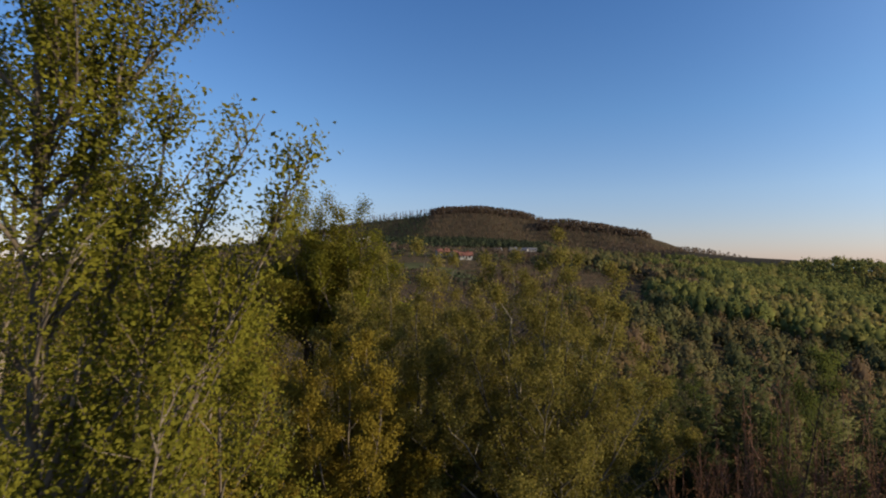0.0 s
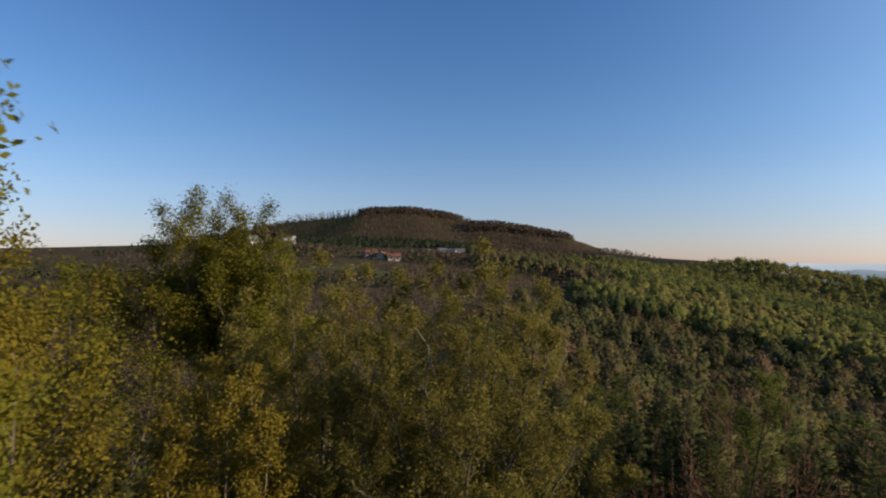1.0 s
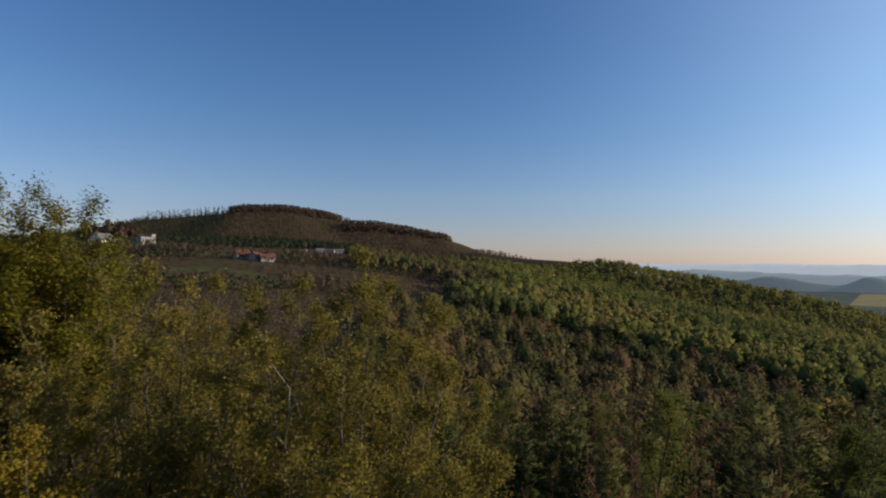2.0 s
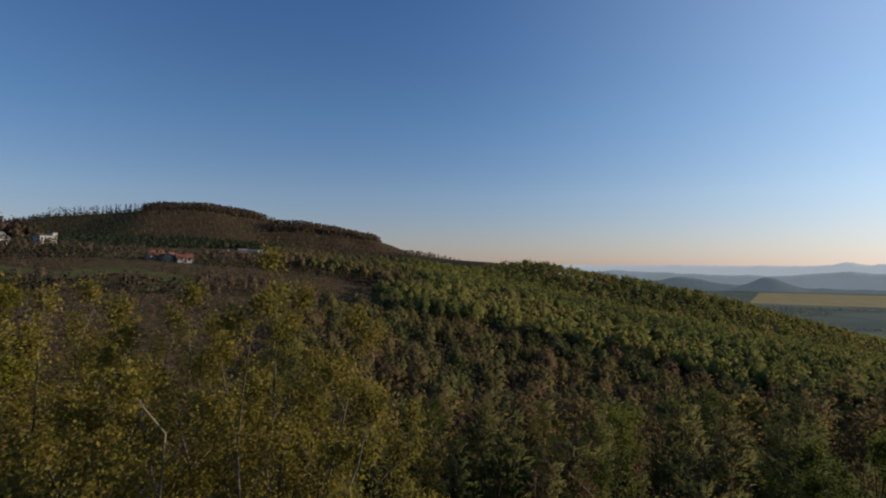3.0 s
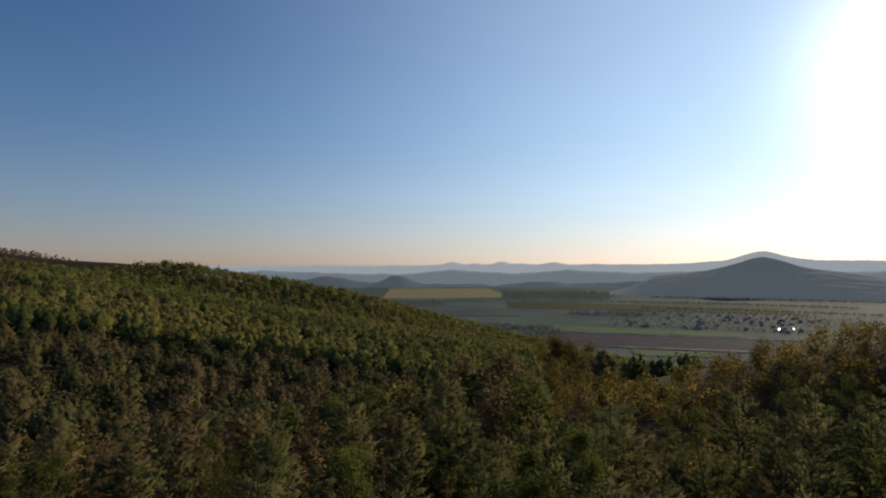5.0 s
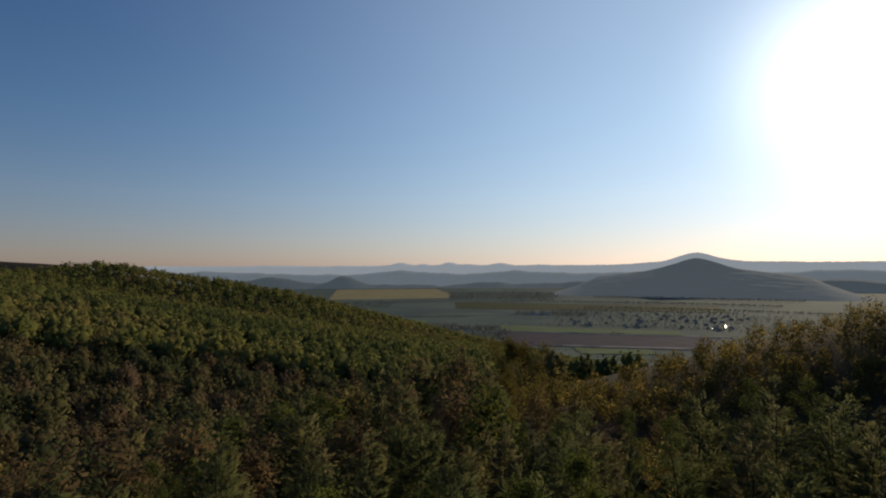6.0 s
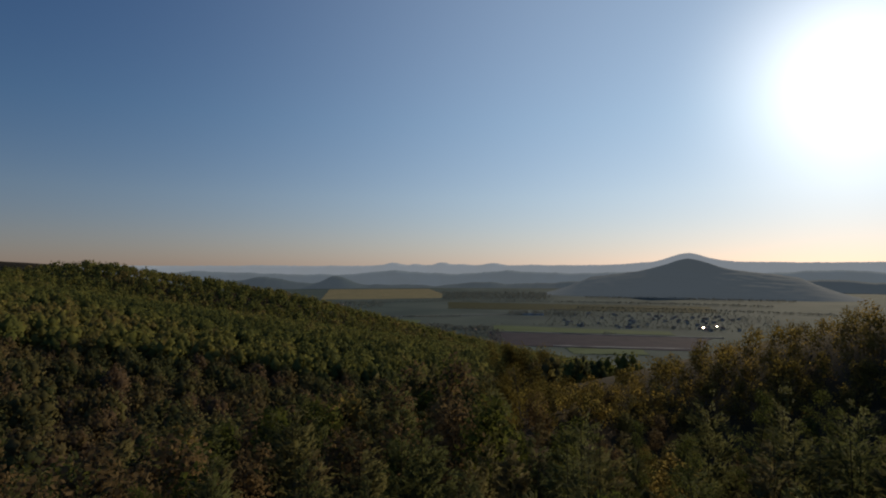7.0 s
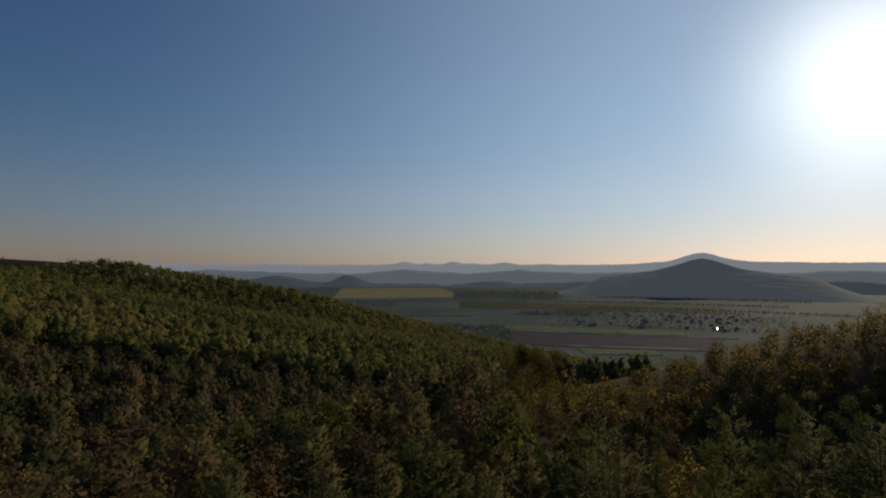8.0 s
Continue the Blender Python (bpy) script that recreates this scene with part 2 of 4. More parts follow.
def grid_mesh(name, us, vs, to_xy, mat):
    uu, vv = np.meshgrid(us, vs, indexing="ij")
    xs, ys = to_xy(uu, vv)
    zs = height(xs, ys)
    co = np.stack([xs, ys, zs], -1).reshape(-1, 3)
    nu, nv = len(us), len(vs)
    i = np.arange(nu * nv).reshape(nu, nv)
    q = np.stack([i[:-1, :-1], i[1:, :-1], i[1:, 1:], i[:-1, 1:]], -1).reshape(-1, 4)
    me = bpy.data.meshes.new(name)
    me.from_pydata(co.tolist(), [], q.tolist())
    me.polygons.foreach_set("use_smooth", [True] * len(me.polygons))
    me.materials.append(mat)
    return new(name, me)


rr = np.unique(np.concatenate([[0.5], np.geomspace(4, 4900, 150), np.arange(550, 700, 12), np.arange(1200, 1560, 14)]))
turns = np.concatenate([np.arange(-75, 140, 0.75), np.arange(140, 285.1, 5)])
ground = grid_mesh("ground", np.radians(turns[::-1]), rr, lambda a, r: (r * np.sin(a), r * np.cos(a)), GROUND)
tagged(ground, "wooded hillside falling to a broad farmed valley", "ground", kind="structure")


# ---- trees ----
def tube(verts, faces, path, radii, sides):
    """A tapered tube along a path, added to the lists."""
    start = len(verts)
    for k, (p, r) in enumerate(zip(path, radii)):
        q = path[min(k + 1, len(path) - 1)] - path[max(k - 1, 0)]
        m = q.to_track_quat("Z", "Y").to_matrix()
        for s in range(sides):
            a = 2 * math.pi * s / sides
            verts.append(p + m @ Vector((r * math.cos(a), r * math.sin(a), 0)))
    for k in range(len(path) - 1):
        for s in range(sides):
            a, b = start + k * sides + s, start + k * sides + (s + 1) % sides
            faces.append((a, b, b + sides, a + sides))


def mesh_of(name, verts, faces, mat, smooth=True):
    me = bpy.data.meshes.new(name)
    me.from_pydata([tuple(v) for v in verts], [], faces)
    me.polygons.foreach_set("use_smooth", [smooth] * len(me.polygons))
    me.materials.append(mat)
    return me


def bend_path(rng, p, d, length, steps, up, wobble):
    path = [p.copy()]
    d = d.normalized()
    for _ in range(steps):
        d = (d + Vector((rng.gauss(0, wobble), rng.gauss(0, wobble), up + rng.gauss(0, wobble)))).normalized()
        path.append(path[-1] + d * (length / steps))
    return path


def leaf_mesh(name, rng, points, size, mat, heart=None, loose=0.9, round_axis=False):
    """Small folded leaves, each its own island; they face, and catch the light, away from the crown's heart as much as loose allows."""
    n = len(points)
    g = np.random.default_rng(rng.randrange(1 << 30))
    c = np.array([tuple(p) for p in points])
    h = np.array(heart if heart is not None else c.mean(axis=0))
    out = c - h
    if round_axis:
        out[:, 2] = 0.45 * np.hypot(out[:, 0], out[:, 1]) + 0.1
    out /= np.linalg.norm(out, axis=1)[:, None] + 1e-6
    up = out + g.normal(size=(n, 3)) * loose * 0.6
    up /= np.linalg.norm(up, axis=1)[:, None]
    a = np.cross(up, g.normal(size=(n, 3)))
    a /= np.linalg.norm(a, axis=1)[:, None]
    b = np.cross(up, a)
    s = (size * g.uniform(0.6, 1.4, n))[:, None]
    co = np.stack([c, c + a * s * 0.5 - b * s * 0.28 + up * s * 0.1, c + a * s, c + a * s * 0.5 + b * s * 0.28 + up * s * 0.1], 1).reshape(-1, 3)
    k = (np.arange(n) * 4)[:, None]
    fa = np.concatenate([k + np.array([0, 1, 2]), k + np.array([0, 2, 3])])
    soft = out + (up - out) * min(loose, 1.0)
    return tri_mesh(name, co, fa, mat, None, np.repeat(soft, 4, axis=0))


def broad_tree(seed, tall, spread, bare, leaf, per_twig, limbs=16, twigs=7, mat=None, stems=1, sides=5, fuzz=0.2, twig_tubes=True, thick=0.011,
               reach_to=(), rise=0.55, bark=None, wobble=0.05, loose=0.9, arm=0.62, dome=0.0):
    """Trunk and crown meshes of a broadleaf tree; bare: height of the first limb as a share of the whole; reach_to: tips that limbs grow to;
    dome: metres from the top down to the rim, for stems that fan out from one fork into a dome."""
    rng = random.Random(seed)
    verts, faces, pts = [], [], []
    mat = mat or LEAF_YELLOW

    def clothe(limb, reach, rl, n):
        for t in range(n):
            x = rng.uniform(0.8, 5)
            i = min(int(x), 4)
            q = limb[i].lerp(limb[i + 1], x - i)
            dd = (limb[i + 1] - limb[i]).normalized() + Vector((rng.gauss(0, 0.6), rng.gauss(0, 0.6), rng.gauss(0.5, 0.4)))
            tw = bend_path(rng, q, dd, reach * rng.uniform(0.2, 0.42) * (1.3 - 0.12 * x), 3, 0.10, 0.14)
            if twig_tubes:
                tube(verts, faces, tw, [rl * 0.3, rl * 0.22, rl * 0.14, rl * 0.06], 3)
            for _ in range(per_twig):
                x = 3 * rng.random() ** 0.7
                i = min(int(x), 2)
                o = tw[i].lerp(tw[i + 1], x - i)
                pts.append(o + Vector((rng.gauss(0, fuzz), rng.gauss(0, fuzz), rng.gauss(0, fuzz))))

    for s in range(stems):
        a = s * 2.4 + rng.uniform(-0.3, 0.3)
        lean = Vector((math.cos(a), math.sin(a), 0)) * (0.0 if stems == 1 else spread / tall * rng.uniform(0.3, 0.75))
        top = tall * rng.uniform(0.84, 1.0) if stems > 1 else tall
        if dome:
            u = math.sqrt((s + 0.3) / stems) * 1.06
            out = Vector((math.cos(a), math.sin(a), 0)) * spread * 0.84 * u
            fork = tall - dome * 1.75
            top = tall - dome * u * u - rng.uniform(0.2, 0.9)
            trunk = [Vector((0.25 * math.cos(a), 0.25 * math.sin(a), -1.2))]
            for k in range(9):
                f = k / 8.0
                trunk.append(out * f ** 0.9 + Vector((0.2 * math.cos(a), 0.2 * math.sin(a), fork + (top - fork) * f ** (1 - 0.3 * u)))
                             + Vector((rng.gauss(0, wobble), rng.gauss(0, wobble), rng.gauss(0, wobble * 0.5))) * f)
        else:
            trunk = bend_path(rng, Vector((0, 0, -1.2)) + lean * 0.6, Vector((0, 0, 1)) + lean, top * 0.97 + 1.2, 9, 0.08, wobble)
        r0 = tall * thick / stems ** 0.4
        tube(verts, faces, trunk, [r0 * (1 - 0.93 * k / 9) ** 0.8 for k in range(10)], sides + 1)
        for k in range(limbs):
            f = bare + (1 - bare) * (k + rng.random()) / limbs
            x = min(f * 9, 8.95)
            i = int(x)
            p = trunk[i].lerp(trunk[i + 1], x - i)
            w = (f - bare) / (1 - bare)
            reach = spread * (0.5 + 1.9 * w * (1 - w)) * (1 - 0.6 * w * w) * rng.uniform(0.75, 1.15) * (1.0 if stems == 1 else arm)
            ang = k * 2.4 + s + rng.uniform(-0.5, 0.5)
            limb = bend_path(rng, p, Vector((math.cos(ang), math.sin(ang), rise + 0.7 * w)), reach, 5, 0.08, 0.12)
            rl = r0 * 0.42 * (1 - 0.7 * w)
            tube(verts, faces, limb, [rl * (1 - 0.88 * j / 5) for j in range(6)], sides)
            clothe(limb, reach, rl, twigs)
        if s == 0:
            for tip, start in reach_to:
                x = min(start * 9, 8.9)
                p = trunk[int(x)].lerp(trunk[int(x) + 1], x - int(x))
                tip = Vector(tip)
                limb = [p.lerp(tip, j / 5) + Vector((0, 0, -0.25 * math.sin(math.pi * j / 5))) + Vector((rng.gauss(0, 0.06), rng.gauss(0, 0.06), 0)) for j in range(6)]
                rl = r0 * 0.4
                tube(verts, faces, limb, [rl * (1 - 0.9 * j / 5) for j in range(6)], sides)
                clothe(limb, 1.7, rl, twigs * 2)
    return mesh_of("trunk", verts, faces, bark or BARK), leaf_mesh("crown", rng, pts, leaf, mat, (0, 0, tall * (0.35 + 0.3 * bare)), loose, loose > 1.0)


def tree_thing(name, meshes, label, group=""):
    base = new(name)
    base.empty_display_size = 0.3
    for part_name, me in zip(("trunk", "crown"), meshes):
        o = new(part_name, me)
        o.parent = base
    return tagged(base, label, "tree", group)


def place(base, x, y, scale=1.0, turn=0.0, sink=0.0):
    z = float(height(x, y)) - sink
    base.matrix_world = Matrix.Translation((x, y, z)) @ Matrix.Rotation(turn, 4, "Z") @ Matrix.Diagonal((scale, scale, scale, 1))
    return base


def copy_tree(base, x, y, scale, turn):
    z = float(height(x, y))
    o = copy_thing(base, Matrix.Translation((x, y, z)) @ Matrix.Rotation(turn, 4, "Z"))
    o.scale = (scale, scale, scale)
    return o


OCTA = (np.array([(1, 0, 0), (0, 1, 0), (-1, 0, 0), (0, -1, 0), (0, 0, 1), (0, 0, -1)], float),
        np.array([(0, 1, 4), (1, 2, 4), (2, 3, 4), (3, 0, 4), (1, 0, 5), (2, 1, 5), (3, 2, 5), (0, 3, 5)]))


def clump_tree(seed, tall, spread, n, size, lobes=7, low=0.1, cone=False, core=0.8, slim=0.5):
    """A far tree: n leaf sprays over the lobes of an uneven, closed crown. Vertices, triangles and the way each vertex faces."""
    g = np.random.default_rng(seed)
    h = (np.arange(lobes) + g.uniform(0.2, 0.8, lobes)) / lobes
    ang = np.arange(lobes) * 2.4 + g.uniform(-0.5, 0.5, lobes)
    wide = (1 - h) ** 0.8 if cone else np.sqrt(np.clip(1 - ((h - 0.36) / 0.66) ** 2, 0.03, 1))
    rad = spread * 0.5 * wide
    heart = np.stack([rad * np.cos(ang), rad * np.sin(ang), tall * (low + (0.9 - low) * h)], -1)
    big = spread * slim * (0.45 + 0.55 * wide) * g.uniform(0.8, 1.2, lobes)
    w = g.choice(lobes, n, p=big ** 2 / (big ** 2).sum())
    d = g.normal(size=(n, 3)) + np.array([0, 0, 0.3])
    d /= np.linalg.norm(d, axis=1)[:, None]
    p = heart[w] + d * (big[w] * g.uniform(0.82 if core else 0.35, 1.1, n))[:, None] * np.array([1, 1, 1.3])
    p[:, 2] = np.maximum(p[:, 2], 0.05 * tall)
    body = (p - np.array([0, 0, tall * 0.45])) * np.array([1, 1, 0.7])
    body /= np.linalg.norm(body, axis=1)[:, None]
    soft = d * 0.35 + body * 0.55 + np.array([0, 0, 0.4]) + g.normal(size=(n, 3)) * 0.08
    out = d + g.normal(size=(n, 3)) * 0.45
    a = np.cross(out, g.normal(size=(n, 3)))
    a /= np.linalg.norm(a, axis=1)[:, None]
    b = np.cross(out, a)
    b /= np.linalg.norm(b, axis=1)[:, None]
    s = (size * g.uniform(0.5, 1.4, n))[:, None]
    co = np.stack([p - a * s * 0.6, p - b * s * 0.4, p + a * s * 0.6, p + b * s * 0.4], 1).reshape(-1, 3)
    k = (np.arange(n) * 4)[:, None]
    fa = np.concatenate([k + np.array([0, 1, 2]), k + np.array([0, 2, 3])])
    facing = np.repeat(soft, 4, axis=0)
    if not core:
        return co, fa, facing
    cv, cf = OCTA
    dense = heart[:, None] + cv[None] * (big * core)[:, None, None] * g.uniform(0.8, 1.1, (lobes, len(cv), 1)) * np.array([1, 1, 1.3])
    dense = dense.reshape(-1, 3)
    dense[:, 2] = np.maximum(dense[:, 2], 0.03 * tall)
    body = dense - np.array([0, 0, tall * 0.45])
    body /= np.linalg.norm(body, axis=1)[:, None]
    fc = (cf[None] + (np.arange(lobes) * len(cv))[:, None, None]).reshape(-1, 3) + len(co)
    return np.concatenate([co, dense]), np.concatenate([fa, fc]), np.concatenate([facing, np.tile(cv, (lobes, 1)) * 0.35 + body * 0.55 + np.array([0, 0, 0.4])])


def tri_mesh(name, co, fa, mat, tint=None, facing=None):
    """A mesh from arrays; facing: shading normals, so that a crown is lit as one soft body."""
    me = bpy.data.meshes.new(name)
    me.vertices.add(len(co))
    me.vertices.foreach_set("co", co.astype(np.float32).ravel())
    me.loops.add(len(fa) * 3)
    me.loops.foreach_set("vertex_index", fa.astype(np.int32).ravel())
    me.polygons.add(len(fa))
    me.polygons.foreach_set("loop_start", np.arange(0, len(fa) * 3, 3, dtype=np.int32))
    me.update(calc_edges=True)
    me.polygons.foreach_set("use_smooth", np.ones(len(fa), dtype=bool))
    if facing is not None:
        facing = facing / (np.linalg.norm(facing, axis=1)[:, None] + 1e-9)
        me.normals_split_custom_set_from_vertices(facing.astype(np.float32))
    if tint is not None:
        me.attributes.new("tint", "FLOAT", "FACE").data.foreach_set("value", tint.astype(np.float32))
    me.materials.append(mat)
    return me


def woods(name, kinds, xs, ys, scales, tints, mat, label, sink=0.3):
    """One object of many far trees."""
    g = np.random.default_rng(5)
    zs = height(xs, ys)
    cos, fas, tin, nor, base = [], [], [], [], 0
    pick = g.integers(0, len(kinds), len(xs))
    turn = g.uniform(0, 6.28, len(xs))
    for x, y, z, s, t, k, a in zip(xs, ys, zs, scales, tints, pick, turn):
        v, f, m = kinds[k]
        v = v * s
        ca, sa = math.cos(a), math.sin(a)
        cos.append(np.stack([v[:, 0] * ca - v[:, 1] * sa + x, v[:, 0] * sa + v[:, 1] * ca + y, v[:, 2] + z - sink], -1))
        nor.append(np.stack([m[:, 0] * ca - m[:, 1] * sa, m[:, 0] * sa + m[:, 1] * ca, m[:, 2]], -1))
        fas.append(f + base)
        tin.append(np.full(len(f), t))
        base += len(v)
    me = tri_mesh(name, np.concatenate(cos), np.concatenate(fas), mat, np.concatenate(tin), np.concatenate(nor))
    return tagged(new(name, me), label, "woodland", kind="stuff")


def scatter(seed, b0, b1, r0, r1, spacing, keep=None):
    """Places over a sector, at about that spacing."""
    g = np.random.default_rng(seed)
    rows = []
    for r in np.arange(r0 + spacing / 2, r1, spacing):
        rows += [(r, a) for a in np.arange(radians(b0), radians(b1), spacing / r) + g.uniform(0, spacing / r)]
    rows = np.array(rows)
    r = rows[:, 0] + g.uniform(-0.45, 0.45, len(rows)) * spacing
    b = rows[:, 1] + g.uniform(-0.45, 0.45, len(rows)) * spacing / r
    x, y = r * np.sin(b), r * np.cos(b)
    if keep is not None:
        k = keep(x, y, r, np.degrees(b))
        x, y = x[k], y[k]
    return x, y, g


def young_stem(seed, tall):
    """A straight tapered trunk for a young tree."""
    rng = random.Random(seed)
    verts, faces = [], []
    trunk = bend_path(rng, Vector((0, 0, -1.0)), Vector((0, 0, 1)), tall + 0.9, 8, 0.1, 0.012)
    r0 = tall * 0.009
    tube(verts, faces, trunk, [r0 * (1 - 0.95 * k / 8) for k in range(9)], 5)
    return mesh_of("trunk", verts, faces, BARK_DARK)


def larch(seed, tall, spread, n, size, mat, point=0.8, low=0.42, boughs=130, thin=0.13):
    """Trunk and crown of a young larch: rising boughs set all round, feathered with fine narrow sprays."""
    g = np.random.default_rng(seed)
    waves = [(g.integers(1, 6), g.uniform(2, 9), g.uniform(0, 6.28), g.uniform(0.04, 0.1)) for _ in range(8)]
    bh = 1 - g.random(boughs) ** 0.62
    ba = np.arange(boughs) * 2.4 + g.uniform(-0.5, 0.5, boughs)
    lump = 1.0 + sum(s * np.sin(m * ba + f * bh * 3.0 + p) for m, f, p, s in waves)
    rad = spread * ((1 - bh) ** point * np.minimum(1, (bh + 0.2) / 0.4) ** 0.5 + 0.03) * lump * g.uniform(0.86, 1.1, boughs)
    tip = np.stack([rad * np.cos(ba), rad * np.sin(ba), tall * (low + (1 - low) * bh)], -1)
    start = np.stack([0 * bh, 0 * bh, tip[:, 2] - 0.55 * rad], -1)
    share = 0.12 + rad / spread
    w = g.choice(boughs, n, p=share / share.sum())
    u = 0.3 + 0.72 * g.random(n) ** 0.8
    way = tip[w] - start[w]
    far = np.linalg.norm(way, axis=1)[:, None]
    p = start[w] + way * u[:, None] + g.normal(size=(n, 3)) * (0.03 * spread + 0.08 * far * (1.1 - u[:, None]))
    h = np.clip((p[:, 2] / tall - low) / (1 - low), 0, 1)
    o = np.stack([p[:, 0], p[:, 1], spread * (0.15 + 0.75 * h * h)], -1)
    o /= np.linalg.norm(o, axis=1)[:, None] + 1e-6
    a = way / (far + 1e-6) + g.normal(size=(n, 3)) * 0.4
    a /= np.linalg.norm(a, axis=1)[:, None]
    b = np.cross(o + g.normal(size=(n, 3)) * 0.4, a)
    b /= np.linalg.norm(b, axis=1)[:, None]
    s = (size * g.uniform(0.5, 1.4, n) * (0.45 + 0.55 * np.minimum(1, far[:, 0] / spread * 1.4)))[:, None]
    co = np.stack([p - a * s * 0.5, p - b * s * thin, p + a * s * 0.5, p + b * s * thin], 1).reshape(-1, 3)
    k = (np.arange(n) * 4)[:, None]
    fa = np.concatenate([k + np.array([0, 1, 2]), k + np.array([0, 2, 3])])
    return young_stem(seed, tall), tri_mesh("crown", co, fa, mat, None, np.repeat(o + g.normal(size=(n, 3)) * 0.12, 4, axis=0))


def round_tree(seed, tall, spread, n, size, mat, lobes=11):
    """Trunk and crown of a young broadleaf tree with a lobed, closed crown."""
    co, fa, facing = clump_tree(seed, tall, spread, n, size, lobes, 0.3, core=0, slim=0.45)
    return young_stem(seed, tall), tri_mesh("crown", co, fa, mat, None, facing)


def bare_shrub(seed, tall, spread, mat, stems=22, buds=900):
    """Upright bare shoots with reddish buds."""
    rng = random.Random(seed)
    verts, faces, pts = [], [], []
    for s in range(stems):
        a, q = rng.uniform(0, 6.28), spread * math.sqrt(rng.random())
        p = Vector((math.cos(a) * q * 0.5, math.sin(a) * q * 0.5, -0.5))
        st = bend_path(rng, p, Vector((math.cos(a) * 0.05, math.sin(a) * 0.05, 1)), tall * rng.uniform(0.7, 1.0), 6, 0.08, 0.018)
        tube(verts, faces, st, [0.028 * (1 - 0.85 * k / 6) for k in range(7)], 4)
        for t in range(14):
            x = rng.uniform(2.5, 5.99)
            o = st[int(x)].lerp(st[int(x) + 1], x - int(x))
            tw = bend_path(rng, o, Vector((rng.gauss(0, 0.35), rng.gauss(0, 0.35), 1)), rng.uniform(0.3, 0.8), 3, 0.08, 0.08)
            tube(verts, faces, tw, [0.012, 0.009, 0.006, 0.003], 3)
            for _ in range(buds // (stems * 14)):
                x = 2.99 * rng.random()
                pts.append(tw[int(x)].lerp(tw[int(x) + 1], x - int(x)) + Vector((rng.gauss(0, 0.05), rng.gauss(0, 0.05), rng.gauss(0, 0.08))))
    return mesh_of("trunk", verts, faces, SHOOT), leaf_mesh("crown", rng, pts, 0.06, mat)


def rooted(name, maker, b, r, top, label, turn=0.0, **more):
    """A tree at bearing and distance whose tip reaches `top` metres over the first eye."""
    p = polar(b, r)
    tall = EYE + top - float(height(p.x, p.y))
    return place(tree_thing(name, maker(tall=tall, **more), label), p.x, p.y, 1.0, turn)


# ---- far woods ----
ROUND = [clump_tree(10 + i, 12, 4.7, 66, 1.0, 6, 0.42) for i in range(6)]
COARSE = [clump_tree(20 + i, 12, 5.0, 44, 1.3, 5, 0.42, core=0.55) for i in range(6)]
LOW = [clump_tree(40 + i, 10, 3.6, 190, 0.52, 9, 0.36, core=0.6) for i in range(5)]
FINE = [clump_tree(45 + i, 7.0, 3.0, 320, 0.42, 10, 0.35, core=0) for i in range(4)]
BUSH = [clump_tree(150 + i, 5.0, 5.2, 30, 1.05, 4, core=0) for i in range(5)]
POPLARS = [clump_tree(56 + i, 26, 2.6, 34, 1.6, 6, 0.05) for i in range(3)]


def patchy(x, y, g, scale, seed, spread=0.27):
    return np.clip(0.45 + 0.3 * rough_noise(x, y, scale, seed) + g.normal(0, spread, len(x)), 0, 1)


def ridge_land(x, y, r, b):
    return (height(x, y) > 28) & ~((b < 20) & (r < 330))


def green_side(x, y, b):
    return b > 23 + 5 * rough_noise(x, y, 70, 21)


x, y, g = scatter(1, 20, 84, 195, 430, 6.4, lambda x, y, r, b: ridge_land(x, y, r, b) & green_side(x, y, b))
woods("ridge_woods", ROUND, x, y, g.uniform(0.88, 1.08, len(x)), patchy(x, y, g, 140, 3, 0.17), WOOD_GREEN, "fresh green spring wood on the ridge")
x, y, g = scatter(9, 10, 32, 195, 560, 7.4, lambda x, y, r, b: ridge_land(x, y, r, b) & ~green_side(x, y, b))
woods("ridge_end_woods", ROUND, x, y, g.uniform(0.6, 0.9, len(x)), patchy(x, y, g, 80, 3, 0.25), WOOD_MIXED, "brown and olive wood where the ridge meets the plateau")
x, y, g = scatter(11, 20, 84, 430, 655, 7.8, lambda x, y, r, b: ridge_land(x, y, r, b) & green_side(x, y, b))
woods("ridge_crest_woods", COARSE, x, y, g.uniform(0.78, 1.08, len(x)), np.clip(patchy(x, y, g, 140, 3, 0.2) + 0.12, 0, 1), WOOD_GREEN, "green and brown spring wood along the ridge crest")
TALL = [clump_tree(26 + i, 15, 5.0, 22, 3.2, 6, 0.0, core=0) for i in range(4)]
x, y, g = scatter(2, -24, 34, 1130, 1580, 11.5, lambda x, y, r, b: ~((b > 20.8) & (r > 1260)) & ~((b > -9) & (b < -2) & (r < 1480)))
woods("hill_woods", TALL, x, y, g.uniform(0.45, 0.8, len(x)), patchy(x, y, g, 220, 4, 0.22), WOOD_BROWN, "brown budding wood on the far hill")
x, y, g = scatter(18, -9.5, -1.8, 1010, 1485, 11.0)
woods("hill_conifers", COARSE, x, y, g.uniform(0.6, 0.9, len(x)), patchy(x, y, g, 90, 15), WOOD_CONIFER, "dark conifer wood on the hill's shoulder")
x, y, g = scatter(73, -12.6, -9.6, 470, 492, 7.5)
woods("roadside_grove", COARSE, x, y, g.uniform(1.3, 1.75, len(x)), g.uniform(0, 0.4, len(x)), WOOD_BROWN, "tall brown grove beside the flat-roofed building")
